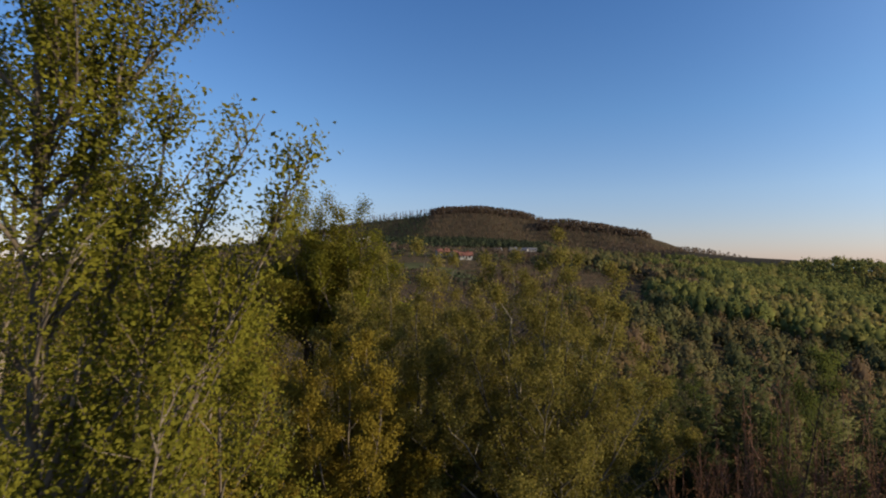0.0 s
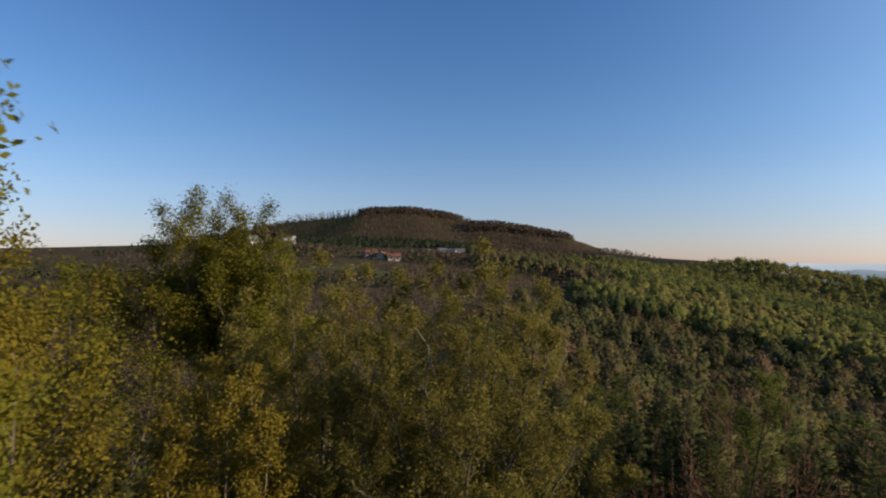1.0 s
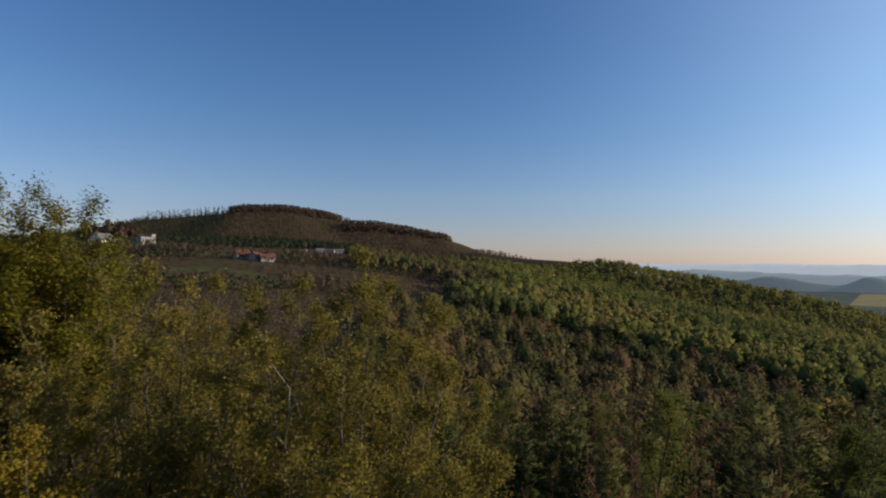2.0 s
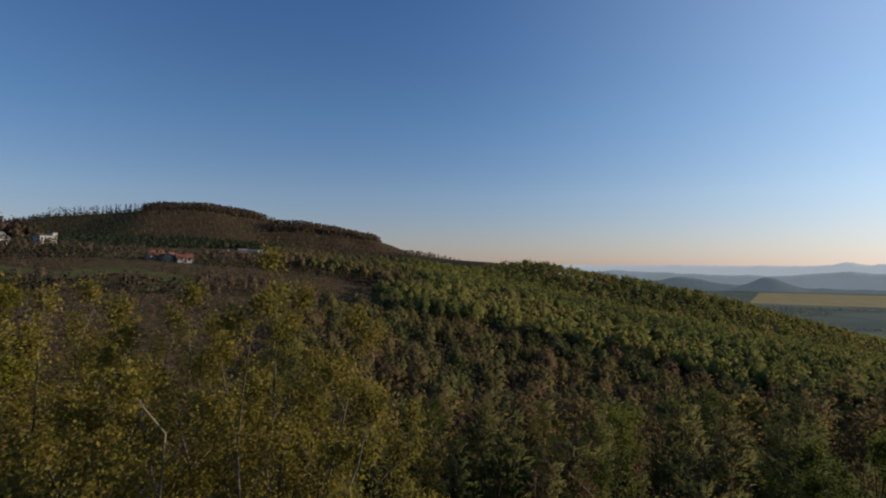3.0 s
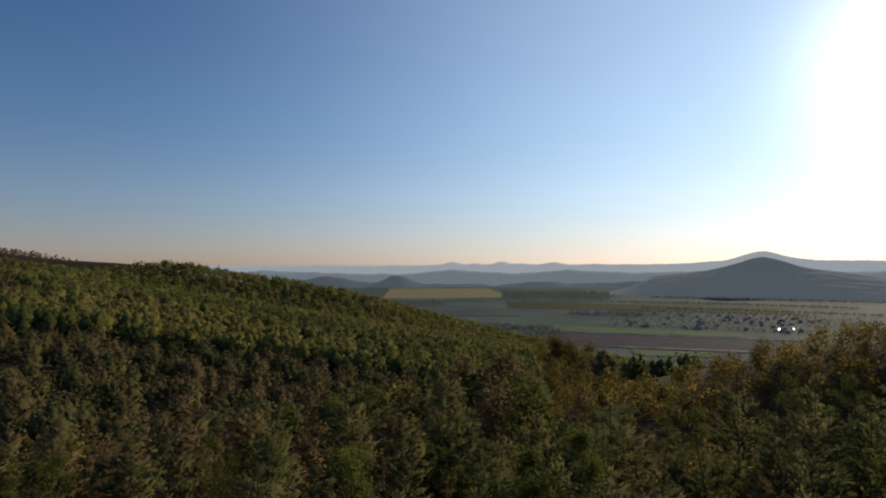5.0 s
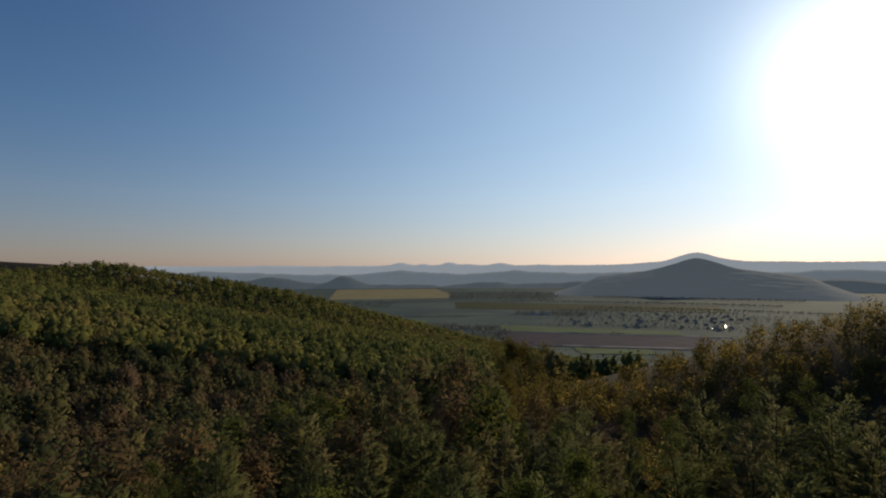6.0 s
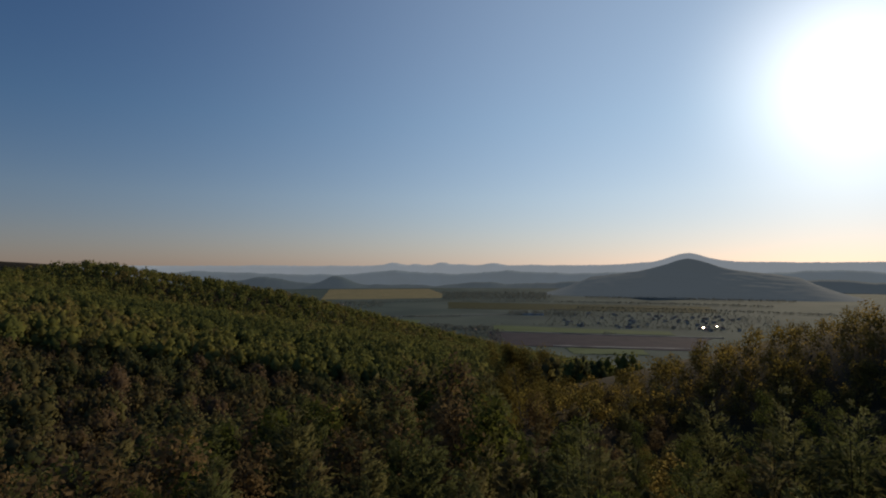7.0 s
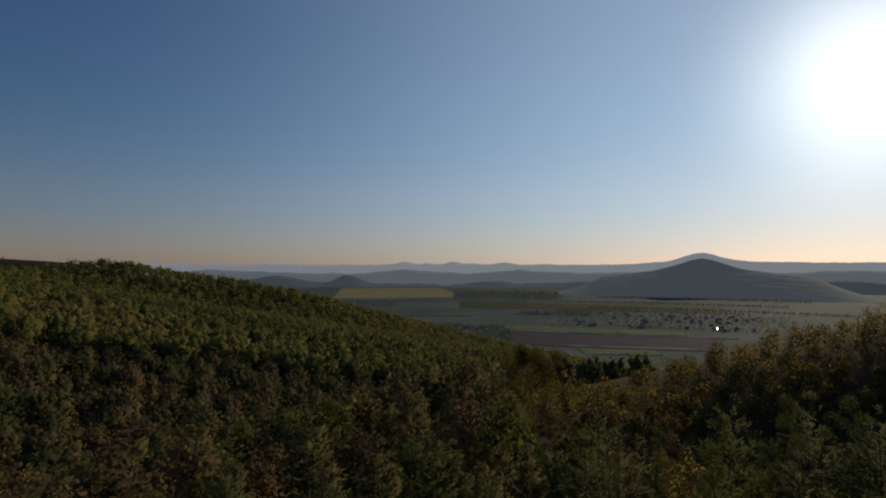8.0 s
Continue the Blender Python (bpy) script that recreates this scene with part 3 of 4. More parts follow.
for seed, b0, b1, r0, r1 in ((71, -1.3, 9.2, 1470, 1512), (72, 9.8, 20.4, 1362, 1402)):
    x, y, g = scatter(seed, b0, b1, r0 - 25, r1, 6.5)
    woods("hill_crest_woods", TALL, x, y, g.uniform(0.85, 1.08, len(x)), g.uniform(0.2, 1.0, len(x)), WOOD_BROWN, "taller dark brown wood along the hill's crest")
MEADOWS = ((-14, 3, 262, 284), (-3, 9, 405, 430), (-12, 5, 640, 790))


def meadow(k, b0, b1, r0, r1):
    """A meadow draped over the plateau, with wavering edges."""
    def to_xy(u, v):
        a = np.radians(b0 + (b1 - b0) * u + 0.8 * np.sin(v * 7 + k))
        r = r0 + (r1 - r0) * v + 9 * np.sin(u * 11 + k)
        return r * np.sin(a), r * np.cos(a)
    ob = grid_mesh("meadow_%d" % k, np.linspace(1, 0, 25), np.linspace(0, 1, 15), to_xy, MEADOW)
    ob.location.z = 0.4
    return tagged(ob, "green meadow among brown scrub", "meadow", kind="structure")


for k, m in enumerate(MEADOWS):
    meadow(k + 1, *m)


def scrub_land(x, y, r, b):
    keep = rough_noise(x, y, 110, 8) > -0.8
    for b0, b1, r0, r1 in MEADOWS:
        keep &= ~((b > b0) & (b < b1) & (r > r0 + 6) & (r < r1 - 6))
    return keep & ~((b > -5) & (b < 4) & (r > 300) & (r < 342)) & ~((b > 4.5) & (b < 11) & (r > 640) & (r < 730)) & ~((abs(b + 8) < 2.5) & (abs(r - 410) < 45))


x, y, g = scatter(36, -40, 24, 60, 190, 4.3, scrub_land)
woods("near_scrub", [clump_tree(170 + i, 4.0, 4.4, 64, 0.62, 6, core=0) for i in range(4)], x, y, g.uniform(0.4, 0.9, len(x)), patchy(x, y, g, 60, 5), WOOD_BROWN, "brown scrub at the edge of the plateau")
x, y, g = scatter(6, -24, 24, 190, 400, 4.9, scrub_land)
woods("plateau_scrub", BUSH, x, y, g.uniform(0.3, 0.62, len(x)), patchy(x, y, g, 120, 5), WOOD_BROWN, "brown scrub between the plateau meadows")
for seed, b0, b1, r0, r1 in ((81, -13, -7, 228, 246), (82, -6, -1.5, 240, 258), (83, 4, 13, 232, 262), (84, -16, -4, 330, 372), (85, 4.2, 12, 330, 400)):
    x, y, g = scatter(seed, b0, b1, r0, r1, 4.6)
    woods("thicket", COARSE, x, y, g.uniform(0.18, 0.5, len(x)), g.uniform(0.2, 1.0, len(x)), WOOD_BROWN, "dark brown thicket on the plateau")
x, y, g = scatter(16, -36, 22, 400, 800, 13.0, scrub_land)
woods("plateau_copse", BUSH, x, y, g.uniform(0.3, 0.6, len(x)), patchy(x, y, g, 120, 5), WOOD_BROWN, "brown copses around the plateau houses")
x, y, g = scatter(17, -14, 11, 805, 1000, 9.5)
woods("foot_woods", COARSE, x, y, g.uniform(0.7, 1.1, len(x)), patchy(x, y, g, 90, 15), WOOD_CONIFER, "dark green wood at the foot of the hill")
x, y, g = scatter(3, 12, 76, 88, 200, 5.6, lambda x, y, r, b: (height(x, y) > 60) & (r > 70 + 60 * (b > 66)))
woods("ravine_woods", LOW, x, y, g.uniform(0.6, 1.0, len(x)), patchy(x, y, g, 60, 6), WOOD_MIXED, "mixed brown budding wood in the ravine")
x, y, g = scatter(31, 66, 122, 76, 106, 3.1, lambda x, y, r, b: height(x, y) > 172)
woods("spur_woods", FINE, x, y, g.uniform(0.45, 0.7, len(x)), patchy(x, y, g, 30, 6), WOOD_GOLD, "budding wood on the spur, coloured sunlit gold")
x, y, g = scatter(37, 36.0, 38.2, 592, 612, 8.0)
woods("crest_grove", ROUND, x, y, g.uniform(0.98, 1.08, len(x)), g.uniform(0, 0.2, len(x)), WOOD_GREEN, "dark grove standing above the ridge")
x, y, g = scatter(7, -8.5, -1.0, 1480, 1515, 11.0)
woods("crest_trees", POPLARS, x, y, g.uniform(0.75, 1.0, len(x)), patchy(x, y, g, 120, 5), WOOD_BROWN, "row of tall bare trees on the hill crest")

for seed, b0, b1, r0, r1 in ((62, -30, 3, 228, 236), (63, -12, 20, 318, 325), (64, -25, -2, 385, 394)):
    x, y, g = scatter(seed, b0, b1, r0, r1, 4.5)
    woods("hedgerow", BUSH, x, y, g.uniform(0.6, 1.2, len(x)), g.uniform(0.3, 1.0, len(x)), WOOD_CONIFER, "dark green hedgerow across the plateau")

# ---- trees on the slope ----
MIX = (LEAF_GREEN, LEAF_GOLD, LEAF_RED)
SAYS = ("fresh green young tree on the slope", "budding tree on the slope, coloured sunlit gold", "reddish budding tree on the slope")
SOFT = "soft dark green young larch on the slope"
NEAR = [tree_thing("conifer", larch(60 + i, 10, 1.4 + 0.2 * i, 4400, 0.31, LEAF_DARK, 0.72 - 0.08 * i), SOFT, "slope trees") for i in range(3)]
NEAR += [tree_thing("tree", broad_tree(70, 10, 2.0, 0.4, 0.07, 44, 16, 8, LEAF_GREEN, thick=0.007, fuzz=0.12, rise=0.4, bark=BARK_DARK), "thin young tree in sparse fresh leaf", "slope trees")]
MIDS = [tree_thing("conifer", larch(80 + i, 10, 1.8 + 0.3 * i, 1700, 0.52, LEAF_DARK, 0.72 - 0.1 * i, thin=0.14), SOFT, "slope trees") for i in range(3)]
MIDS += [tree_thing("tree", round_tree(90 + i, 10, 2.7, 1600, 0.28, MIX[i]), SAYS[i], "slope trees") for i in range(3)]


def sow(kinds, weights, seed, count, b0, b1, r0, r1, gap, top, spots):
    """Copies of the kinds over a sector; top(b, r, chance) gives each tip's height over the first eye."""
    g = np.random.default_rng(seed)
    used = [False] * len(kinds)
    done = tries = 0
    while done < count and tries < 20000:
        tries += 1
        b, r = g.uniform(b0, b1), math.sqrt(g.uniform(r0 * r0, r1 * r1))
        p = polar(b, r)
        if any((p.x - q[0]) ** 2 + (p.y - q[1]) ** 2 < gap * gap for q in spots):
            continue
        tip = top(b, r, g.random())
        if tip is None:
            continue
        spots.append((p.x, p.y))
        k = g.choice(len(kinds), p=weights(b, r))
        s = min(max((EYE + tip - float(height(p.x, p.y))) / 10.0, 0.4), 1.2)
        if used[k]:
            copy_tree(kinds[k], p.x, p.y, s, g.uniform(0, 6.28))
        else:
            place(kinds[k], p.x, p.y, s, g.uniform(0, 6.28))
            used[k] = True
        done += 1
    for ob, seen in zip(kinds, used):
        if not seen:
            for o in (*ob.children_recursive, ob):
                bpy.data.objects.remove(o)


SPOTS = [(3.0, 15.4)]


def larch_top(b, r, c):
    """Tips of the young larches in front: lowest where the ravine opens, rising towards the spur."""
    if r < 24 and b < 52:
        return None
    up = min(max((b - 66) / 30.0, 0.0), 1.0)
    return -3.2 - 0.15 * max(r - 22, 0) * (1 - 0.35 * up) + 1.7 * up - 2.0 * c


def slope_top(b, r, c):
    p = polar(b, r)
    if b > 72 and r > 50:
        return float(height(p.x, p.y)) - EYE + 2.4 + 1.2 * c
    return float(height(p.x, p.y)) - EYE + (7.5 + 3.0 * c if b < 64 else 4.2 + 2.0 * c)


def slope_mix(b, r):
    # towards the spur, more trees in the sunlit gold colour
    if b > 74:
        return [0.05, 0.05, 0.05, 0.15, 0.45, 0.25]
    return [0.2, 0.2, 0.15, 0.15, 0.05, 0.25]


sow(NEAR, lambda b, r: [0.32, 0.32, 0.26, 0.1], 21, 76, 18, 108, 17, 36, 2.1, larch_top, SPOTS)
sow(MIDS, slope_mix, 22, 110, 14, 122, 36, 60, 3.6, slope_top, SPOTS)
FARS = [tree_thing("conifer", larch(180 + i, 10, 2.0 + 0.3 * i, 1000, 0.8, LEAF_DARK, 0.7 - 0.1 * i, thin=0.18), SOFT, "slope trees") for i in range(3)]
FARS += [tree_thing("tree", round_tree(190 + i, 10, 3.0, 620, 0.48, MIX[i]), SAYS[i], "slope trees") for i in range(3)]
sow(FARS, slope_mix, 27, 140, 14, 122, 60, 88, 4.0, slope_top, SPOTS)

# ---- scrub on the near left ----
SCRUB = [tree_thing("tree", broad_tree(100 + i, 10, 4.3, 0.3, 0.155, 28, 15, 6, (LEAF_YELLOW, LEAF_YELLOW, LEAF_GREEN)[i], loose=0.6, thick=0.009, fuzz=0.25, rise=0.3, twig_tubes=False, bark=BARK_DARK),
                    ("yellow-green budding tree in the scrub", "yellow-green leafy tree in the scrub", "green leafy tree in the scrub")[i], "scrub trees") for i in range(3)]

SCRUB_LOW = [tree_thing("shrub", broad_tree(110 + i, 10, 5.0, 0.1, 0.2, 26, 12, 8, (LEAF_YELLOW, LEAF_GREEN)[i], stems=2, loose=0.6, thick=0.007, fuzz=0.3, rise=0.3, twig_tubes=False, bark=BARK_DARK),
                       "low leafy shrub under the trees", "undergrowth") for i in range(2)]


def scrub_top(b, r, c):
    p = polar(b, r)
    if (p.x > -5 and p.y < 12.5) or (b > -7 and r < 24):
        return None
    if b > -7:
        return -2.0 - 2.5 * c
    return 0.9 - 2.6 * c if r > 17 else -1.5 - 2.0 * c


sow(SCRUB, lambda b, r: [0.45, 0.35, 0.2], 23, 30, -62, 22, 11, 46, 2.8, scrub_top, SPOTS)
sow(SCRUB_LOW, lambda b, r: [0.5, 0.5], 24, 13, -34, 22, 8, 17, 2.4, lambda b, r, c: -5.0 - 2.5 * c, [])

# low tints only: a dark fill standing in for shade below the crowns
x, y, g = scatter(38, -72, 48, 8, 34, 2.8)
woods("undergrowth", [clump_tree(160 + i, 10, 3.4, 150, 0.75, 9) for i in range(3)], x, y, g.uniform(0.3, 0.5, len(x)), g.uniform(0, 0.35, len(x)), WOOD_MIXED, "low green undergrowth below the trees")

# same darkened fill for the shaded gaps between the slope trees
x, y, g = scatter(39, 40, 122, 14, 62, 3.4)
woods("slope_undergrowth", [clump_tree(165 + i, 10, 3.6, 130, 0.75, 8) for i in range(3)], x, y, g.uniform(0.3, 0.45, len(x)), g.uniform(0, 0.4, len(x)), WOOD_MIXED,
      "undergrowth with darkened leaves between the slope trees")

# ---- the trees that stand closest ----
p = polar(-35, 7.0)
tree_foot = Vector((p.x, p.y, float(height(p.x, p.y))))
TIPS = [((-1.25, 4.85, 0.75), 0.52), ((-1.75, 5.0, 1.35), 0.58), ((-2.4, 5.1, 1.7), 0.6), ((-2.45, 5.5, 2.9), 0.72), ((-2.0, 4.2, -1.0), 0.4),
        ((-1.9, 5.2, -0.6), 0.45), ((-2.2, 4.0, -2.6), 0.3), ((-3.2, 4.0, -1.8), 0.38), ((-2.9, 4.4, -3.8), 0.25), ((-1.6, 4.9, 0.4), 0.5),
        ((-2.0, 5.0, 0.9), 0.55), ((-2.3, 5.0, 0.25), 0.5), ((-2.9, 5.1, 1.0), 0.56), ((-1.9, 4.9, -0.1), 0.47), ((-3.0, 5.3, 2.2), 0.66),
        ((-3.6, 5.2, 3.5), 0.76), ((-3.0, 5.4, 3.2), 0.74), ((-3.4, 4.9, 2.6), 0.7), ((-2.75, 5.3, 2.75), 0.7), ((-1.45, 4.95, 0.6), 0.5)]
rooted("tree", lambda **k: broad_tree(3, mat=LEAF_FRESH, spread=2.9, bare=0.36, leaf=0.053, per_twig=84, limbs=46, twigs=10, fuzz=0.1, loose=1.4, wobble=0.02, thick=0.005, rise=0.9,
       reach_to=[(Vector(t) + Vector((0, 0, EYE)) - tree_foot, s) for t, s in TIPS], **k), -35, 7.0, 7.5,
       "tall tree in fresh yellow-green leaf with ascending boughs")
rooted("tree", lambda **k: broad_tree(8, mat=LEAF_YELLOW, spread=3.8, bare=0.1, leaf=0.07, per_twig=85, limbs=26, twigs=11, fuzz=0.16, loose=1.3, thick=0.008, **k), -25, 11.5, -0.5,
       "leafy yellow-green tree below the camera")
rooted("tree", lambda **k: broad_tree(9, mat=LEAF_FRESH, spread=2.7, bare=0.3, leaf=0.055, per_twig=80, limbs=34, twigs=9, fuzz=0.1, loose=1.2, thick=0.006, rise=0.45, **k), -20, 7.9, -0.2,
       "bushy yellow-green tree with spreading leafy boughs")
for seed, b, r, top in ((30, -24, 15.5, 2.0), (31, -33, 17, 2.8)):
    rooted("tree", lambda **k: broad_tree(seed, mat=LEAF_YELLOW, spread=4.2, bare=0.15, leaf=0.1, per_twig=52, limbs=26, twigs=10, fuzz=0.2, loose=1.2, thick=0.008, twig_tubes=False, **k), b, r, top,
           "dense yellow-green tree below the tall one")
rooted("tree", lambda **k: broad_tree(28, mat=LEAF_FRESH, spread=3.8, bare=0.2, leaf=0.11, per_twig=44, limbs=26, twigs=10, fuzz=0.2, thick=0.008, twig_tubes=False, **k), -42, 13, 4.0,
       "full yellow-green tree behind the tall one")
rooted("tree", lambda **k: broad_tree(4, mat=LEAF_PALE, spread=4.8, bare=0.24, leaf=0.064, per_twig=50, limbs=13, twigs=8, stems=32, fuzz=0.1, loose=1.5, arm=0.36, wobble=0.1,
       bark=BARK_PALE, thick=0.015, rise=0.5, dome=5.6, **k), 10.2, 15.9, 1.05, "broad domed many-stemmed tree in sparse yellow leaf")
rooted("tree", lambda **k: broad_tree(14, mat=LEAF_PALE, spread=5.4, bare=0.2, leaf=0.075, per_twig=50, limbs=12, twigs=8, stems=26, fuzz=0.11, loose=1.5, arm=0.36, wobble=0.1,
       bark=BARK_PALE, thick=0.014, rise=0.5, dome=6.2, **k), -3, 18.5, 1.1, "many-stemmed tree in sparse yellow leaf beside another")
rooted("tree", lambda **k: broad_tree(24, mat=LEAF_YELLOW, spread=2.9, bare=0.15, leaf=0.07, per_twig=52, limbs=11, twigs=8, stems=20, fuzz=0.11, loose=1.4, arm=0.4, wobble=0.12,
       thick=0.013, rise=0.4, dome=4.6, **k), -9.5, 14.5, -0.9, "rounded yellow-green tree in full small leaf")
rooted("tree", lambda **k: broad_tree(5, mat=LEAF_FRESH, spread=3.4, bare=0.15, leaf=0.11, per_twig=44, limbs=9, twigs=7, stems=18, fuzz=0.2, twig_tubes=False, arm=0.42, dome=4.6, **k), -13.6, 27, 4.0,
       "yellow-green tree behind the scrub")
rooted("tree", lambda **k: broad_tree(25, mat=LEAF_FRESH, spread=6.5, bare=0.3, leaf=0.11, per_twig=50, limbs=12, twigs=8, stems=5, fuzz=0.22, twig_tubes=False, **k), -23, 27, 0.4,
       "broad yellow-green tree among the scrub")
rooted("tree", lambda **k: broad_tree(15, mat=LEAF_FRESH, spread=3.2, bare=0.25, leaf=0.11, per_twig=44, limbs=9, twigs=7, stems=14, fuzz=0.2, twig_tubes=False, arm=0.4, dome=4.6, **k), -9.6, 26, 3.0,
       "rounded yellow-green tree behind the scrub")
rooted("tree", lambda **k: broad_tree(16, spread=6.0, bare=0.2, leaf=0.2, per_twig=70, limbs=26, twigs=8, rise=0.1, loose=0.8, fuzz=0.3, mat=LEAF_GOLD, twig_tubes=False, **k), 68.2, 66, -8.0,
       "broad tree coloured sunlit gold at the foot of the slope")
for k, (b, r, top, wide, mat) in enumerate(((30.5, 17.7, -2.1, 1.9, LEAF_GREEN), (39.8, 17.8, -2.3, 1.7, LEAF_GREEN), (48.5, 17.4, -2.3, 2.2, LEAF_GREEN), (55.5, 14.0, -1.5, 2.9, LEAF_GREEN))):
    rooted("tree", lambda **m: broad_tree(300 + k, mat=mat, spread=wide, bare=0.45, leaf=0.06, per_twig=60, limbs=18, twigs=9, fuzz=0.1, loose=1.2, thick=0.006, rise=0.7, bark=BARK_DARK, **m), b, r, top,
           "slender young tree in small fresh leaf")
for k, (b, r, top) in enumerate(((34.5, 17, -2.2), (31, 17, -3.4), (40, 19, -3.6), (27, 19, -5.0), (34, 15.5, -4.8), (43, 17, -4.4))):
    rooted("shrub", lambda **m: bare_shrub(6 + 20 * k, spread=3.2, mat=LEAF_BUD, stems=30, buds=4500, **m), b, r, top, "bare reddish shrub with thin upright shoots")

# ---- the valley ----
FLOOR = EYE - 170.0


def slab(name, corners, mat, label, thick=0.5, category="field"):
    """A field on the valley floor from its (bearing, distance) corners, as a thin uneven sheet with edges."""
    rng = random.Random(name + label)
    bm = bmesh.new()
    ring = []
    pts = [polar(b, r) for b, r in corners]
    for a, c in zip(pts, pts[1:] + pts[:1]):
        for k in range(8):
            q = a.lerp(c, k / 8)
            ring.append(bm.verts.new((q.x + rng.uniform(-4, 4), q.y + rng.uniform(-4, 4), FLOOR + thick + rng.uniform(0, 0.3))))
    top = bm.faces.new(ring)
    low = bmesh.ops.extrude_face_region(bm, geom=[top])
    for v in low["geom"]:
        if isinstance(v, bmesh.types.BMVert):
            v.co.z = FLOOR - 0.5
    bmesh.ops.recalc_face_normals(bm, faces=bm.faces)
    me = bpy.data.meshes.new(name)
    bm.to_mesh(me)
    bm.free()
    me.materials.append(mat)
    return tagged(new(name, me), label, category, kind="structure")


slab("field_1", [(56, 2750), (68.3, 2800), (68.5, 3200), (67, 3850), (57, 3850)], FIELD_GOLD, "broad ripe golden field on the valley floor")
slab("field_2", [(61.5, 1380), (65.4, 1350), (66, 1700), (61.5, 1780)], FIELD_GREEN, "bright green meadow below the ridge", 0.6)
slab("field_3", [(67.5, 1180), (72.5, 1170), (73, 1320), (68, 1360)], FIELD_GREEN, "green pasture beside the hedges", 0.6)
slab("field_4", [(73.5, 1430), (91, 1440), (90.5, 1510), (73.5, 1560)], FIELD_GREEN, "long strip of green crop", 0.7)
slab("field_5", [(72.8, 1185), (93, 1200), (94, 1410), (73, 1410)], FIELD_BROWN, "dark ploughed field on the valley floor", 0.6)
slab("field_6", [(81.5, 1090), (88.5, 1110), (88, 1175), (80.5, 1165)], FIELD_GREEN, "small green field by the track", 0.8)
slab("field_7", [(69, 2150), (95, 2150), (94, 2450), (69, 2500)], MEADOW, "pale green pasture before the far woods", 0.6)
slab("track_1", [(79.5, 1182), (92, 1215), (92, 1224), (79.5, 1190)], FIELD_PALE, "pale farm track between fields", 1.2, "track")
slab("track_2", [(73, 1418), (95, 1425), (95, 1434), (73, 1427)], FIELD_PALE, "pale country road along the fields", 1.2, "road")
slab("track_3", [(58, 1830), (76, 1900), (76, 1910), (58, 1840)], FIELD_PALE, "pale country road along the meadow", 1.2, "road")

TINY = [clump_tree(130 + i, 9.5, 6.5, 34, 2.2, 4, 0.3, core=0) for i in range(4)]


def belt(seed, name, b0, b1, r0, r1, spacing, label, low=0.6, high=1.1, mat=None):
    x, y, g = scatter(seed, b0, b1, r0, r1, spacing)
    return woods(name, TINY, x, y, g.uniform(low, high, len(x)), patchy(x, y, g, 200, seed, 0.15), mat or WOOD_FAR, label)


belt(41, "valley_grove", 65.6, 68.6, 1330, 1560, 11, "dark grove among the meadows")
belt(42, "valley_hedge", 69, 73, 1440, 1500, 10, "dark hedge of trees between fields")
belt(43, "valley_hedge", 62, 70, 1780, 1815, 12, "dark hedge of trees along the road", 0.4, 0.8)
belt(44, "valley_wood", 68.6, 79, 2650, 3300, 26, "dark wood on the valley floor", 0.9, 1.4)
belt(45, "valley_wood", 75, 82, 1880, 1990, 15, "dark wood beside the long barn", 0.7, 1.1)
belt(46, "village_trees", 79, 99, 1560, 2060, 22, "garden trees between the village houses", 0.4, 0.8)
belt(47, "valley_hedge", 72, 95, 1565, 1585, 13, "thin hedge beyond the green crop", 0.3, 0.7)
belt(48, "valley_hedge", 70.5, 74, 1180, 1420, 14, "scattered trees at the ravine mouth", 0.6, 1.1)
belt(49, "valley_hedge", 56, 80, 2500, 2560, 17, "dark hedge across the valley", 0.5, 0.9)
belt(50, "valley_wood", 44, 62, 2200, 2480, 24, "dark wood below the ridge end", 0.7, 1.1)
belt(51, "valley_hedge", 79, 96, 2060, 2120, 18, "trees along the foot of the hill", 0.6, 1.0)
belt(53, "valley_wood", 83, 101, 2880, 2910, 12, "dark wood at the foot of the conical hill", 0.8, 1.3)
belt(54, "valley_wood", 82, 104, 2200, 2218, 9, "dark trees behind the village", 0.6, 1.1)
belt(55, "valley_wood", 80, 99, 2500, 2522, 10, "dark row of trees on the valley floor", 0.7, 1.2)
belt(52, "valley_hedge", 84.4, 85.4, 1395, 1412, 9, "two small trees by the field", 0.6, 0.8)


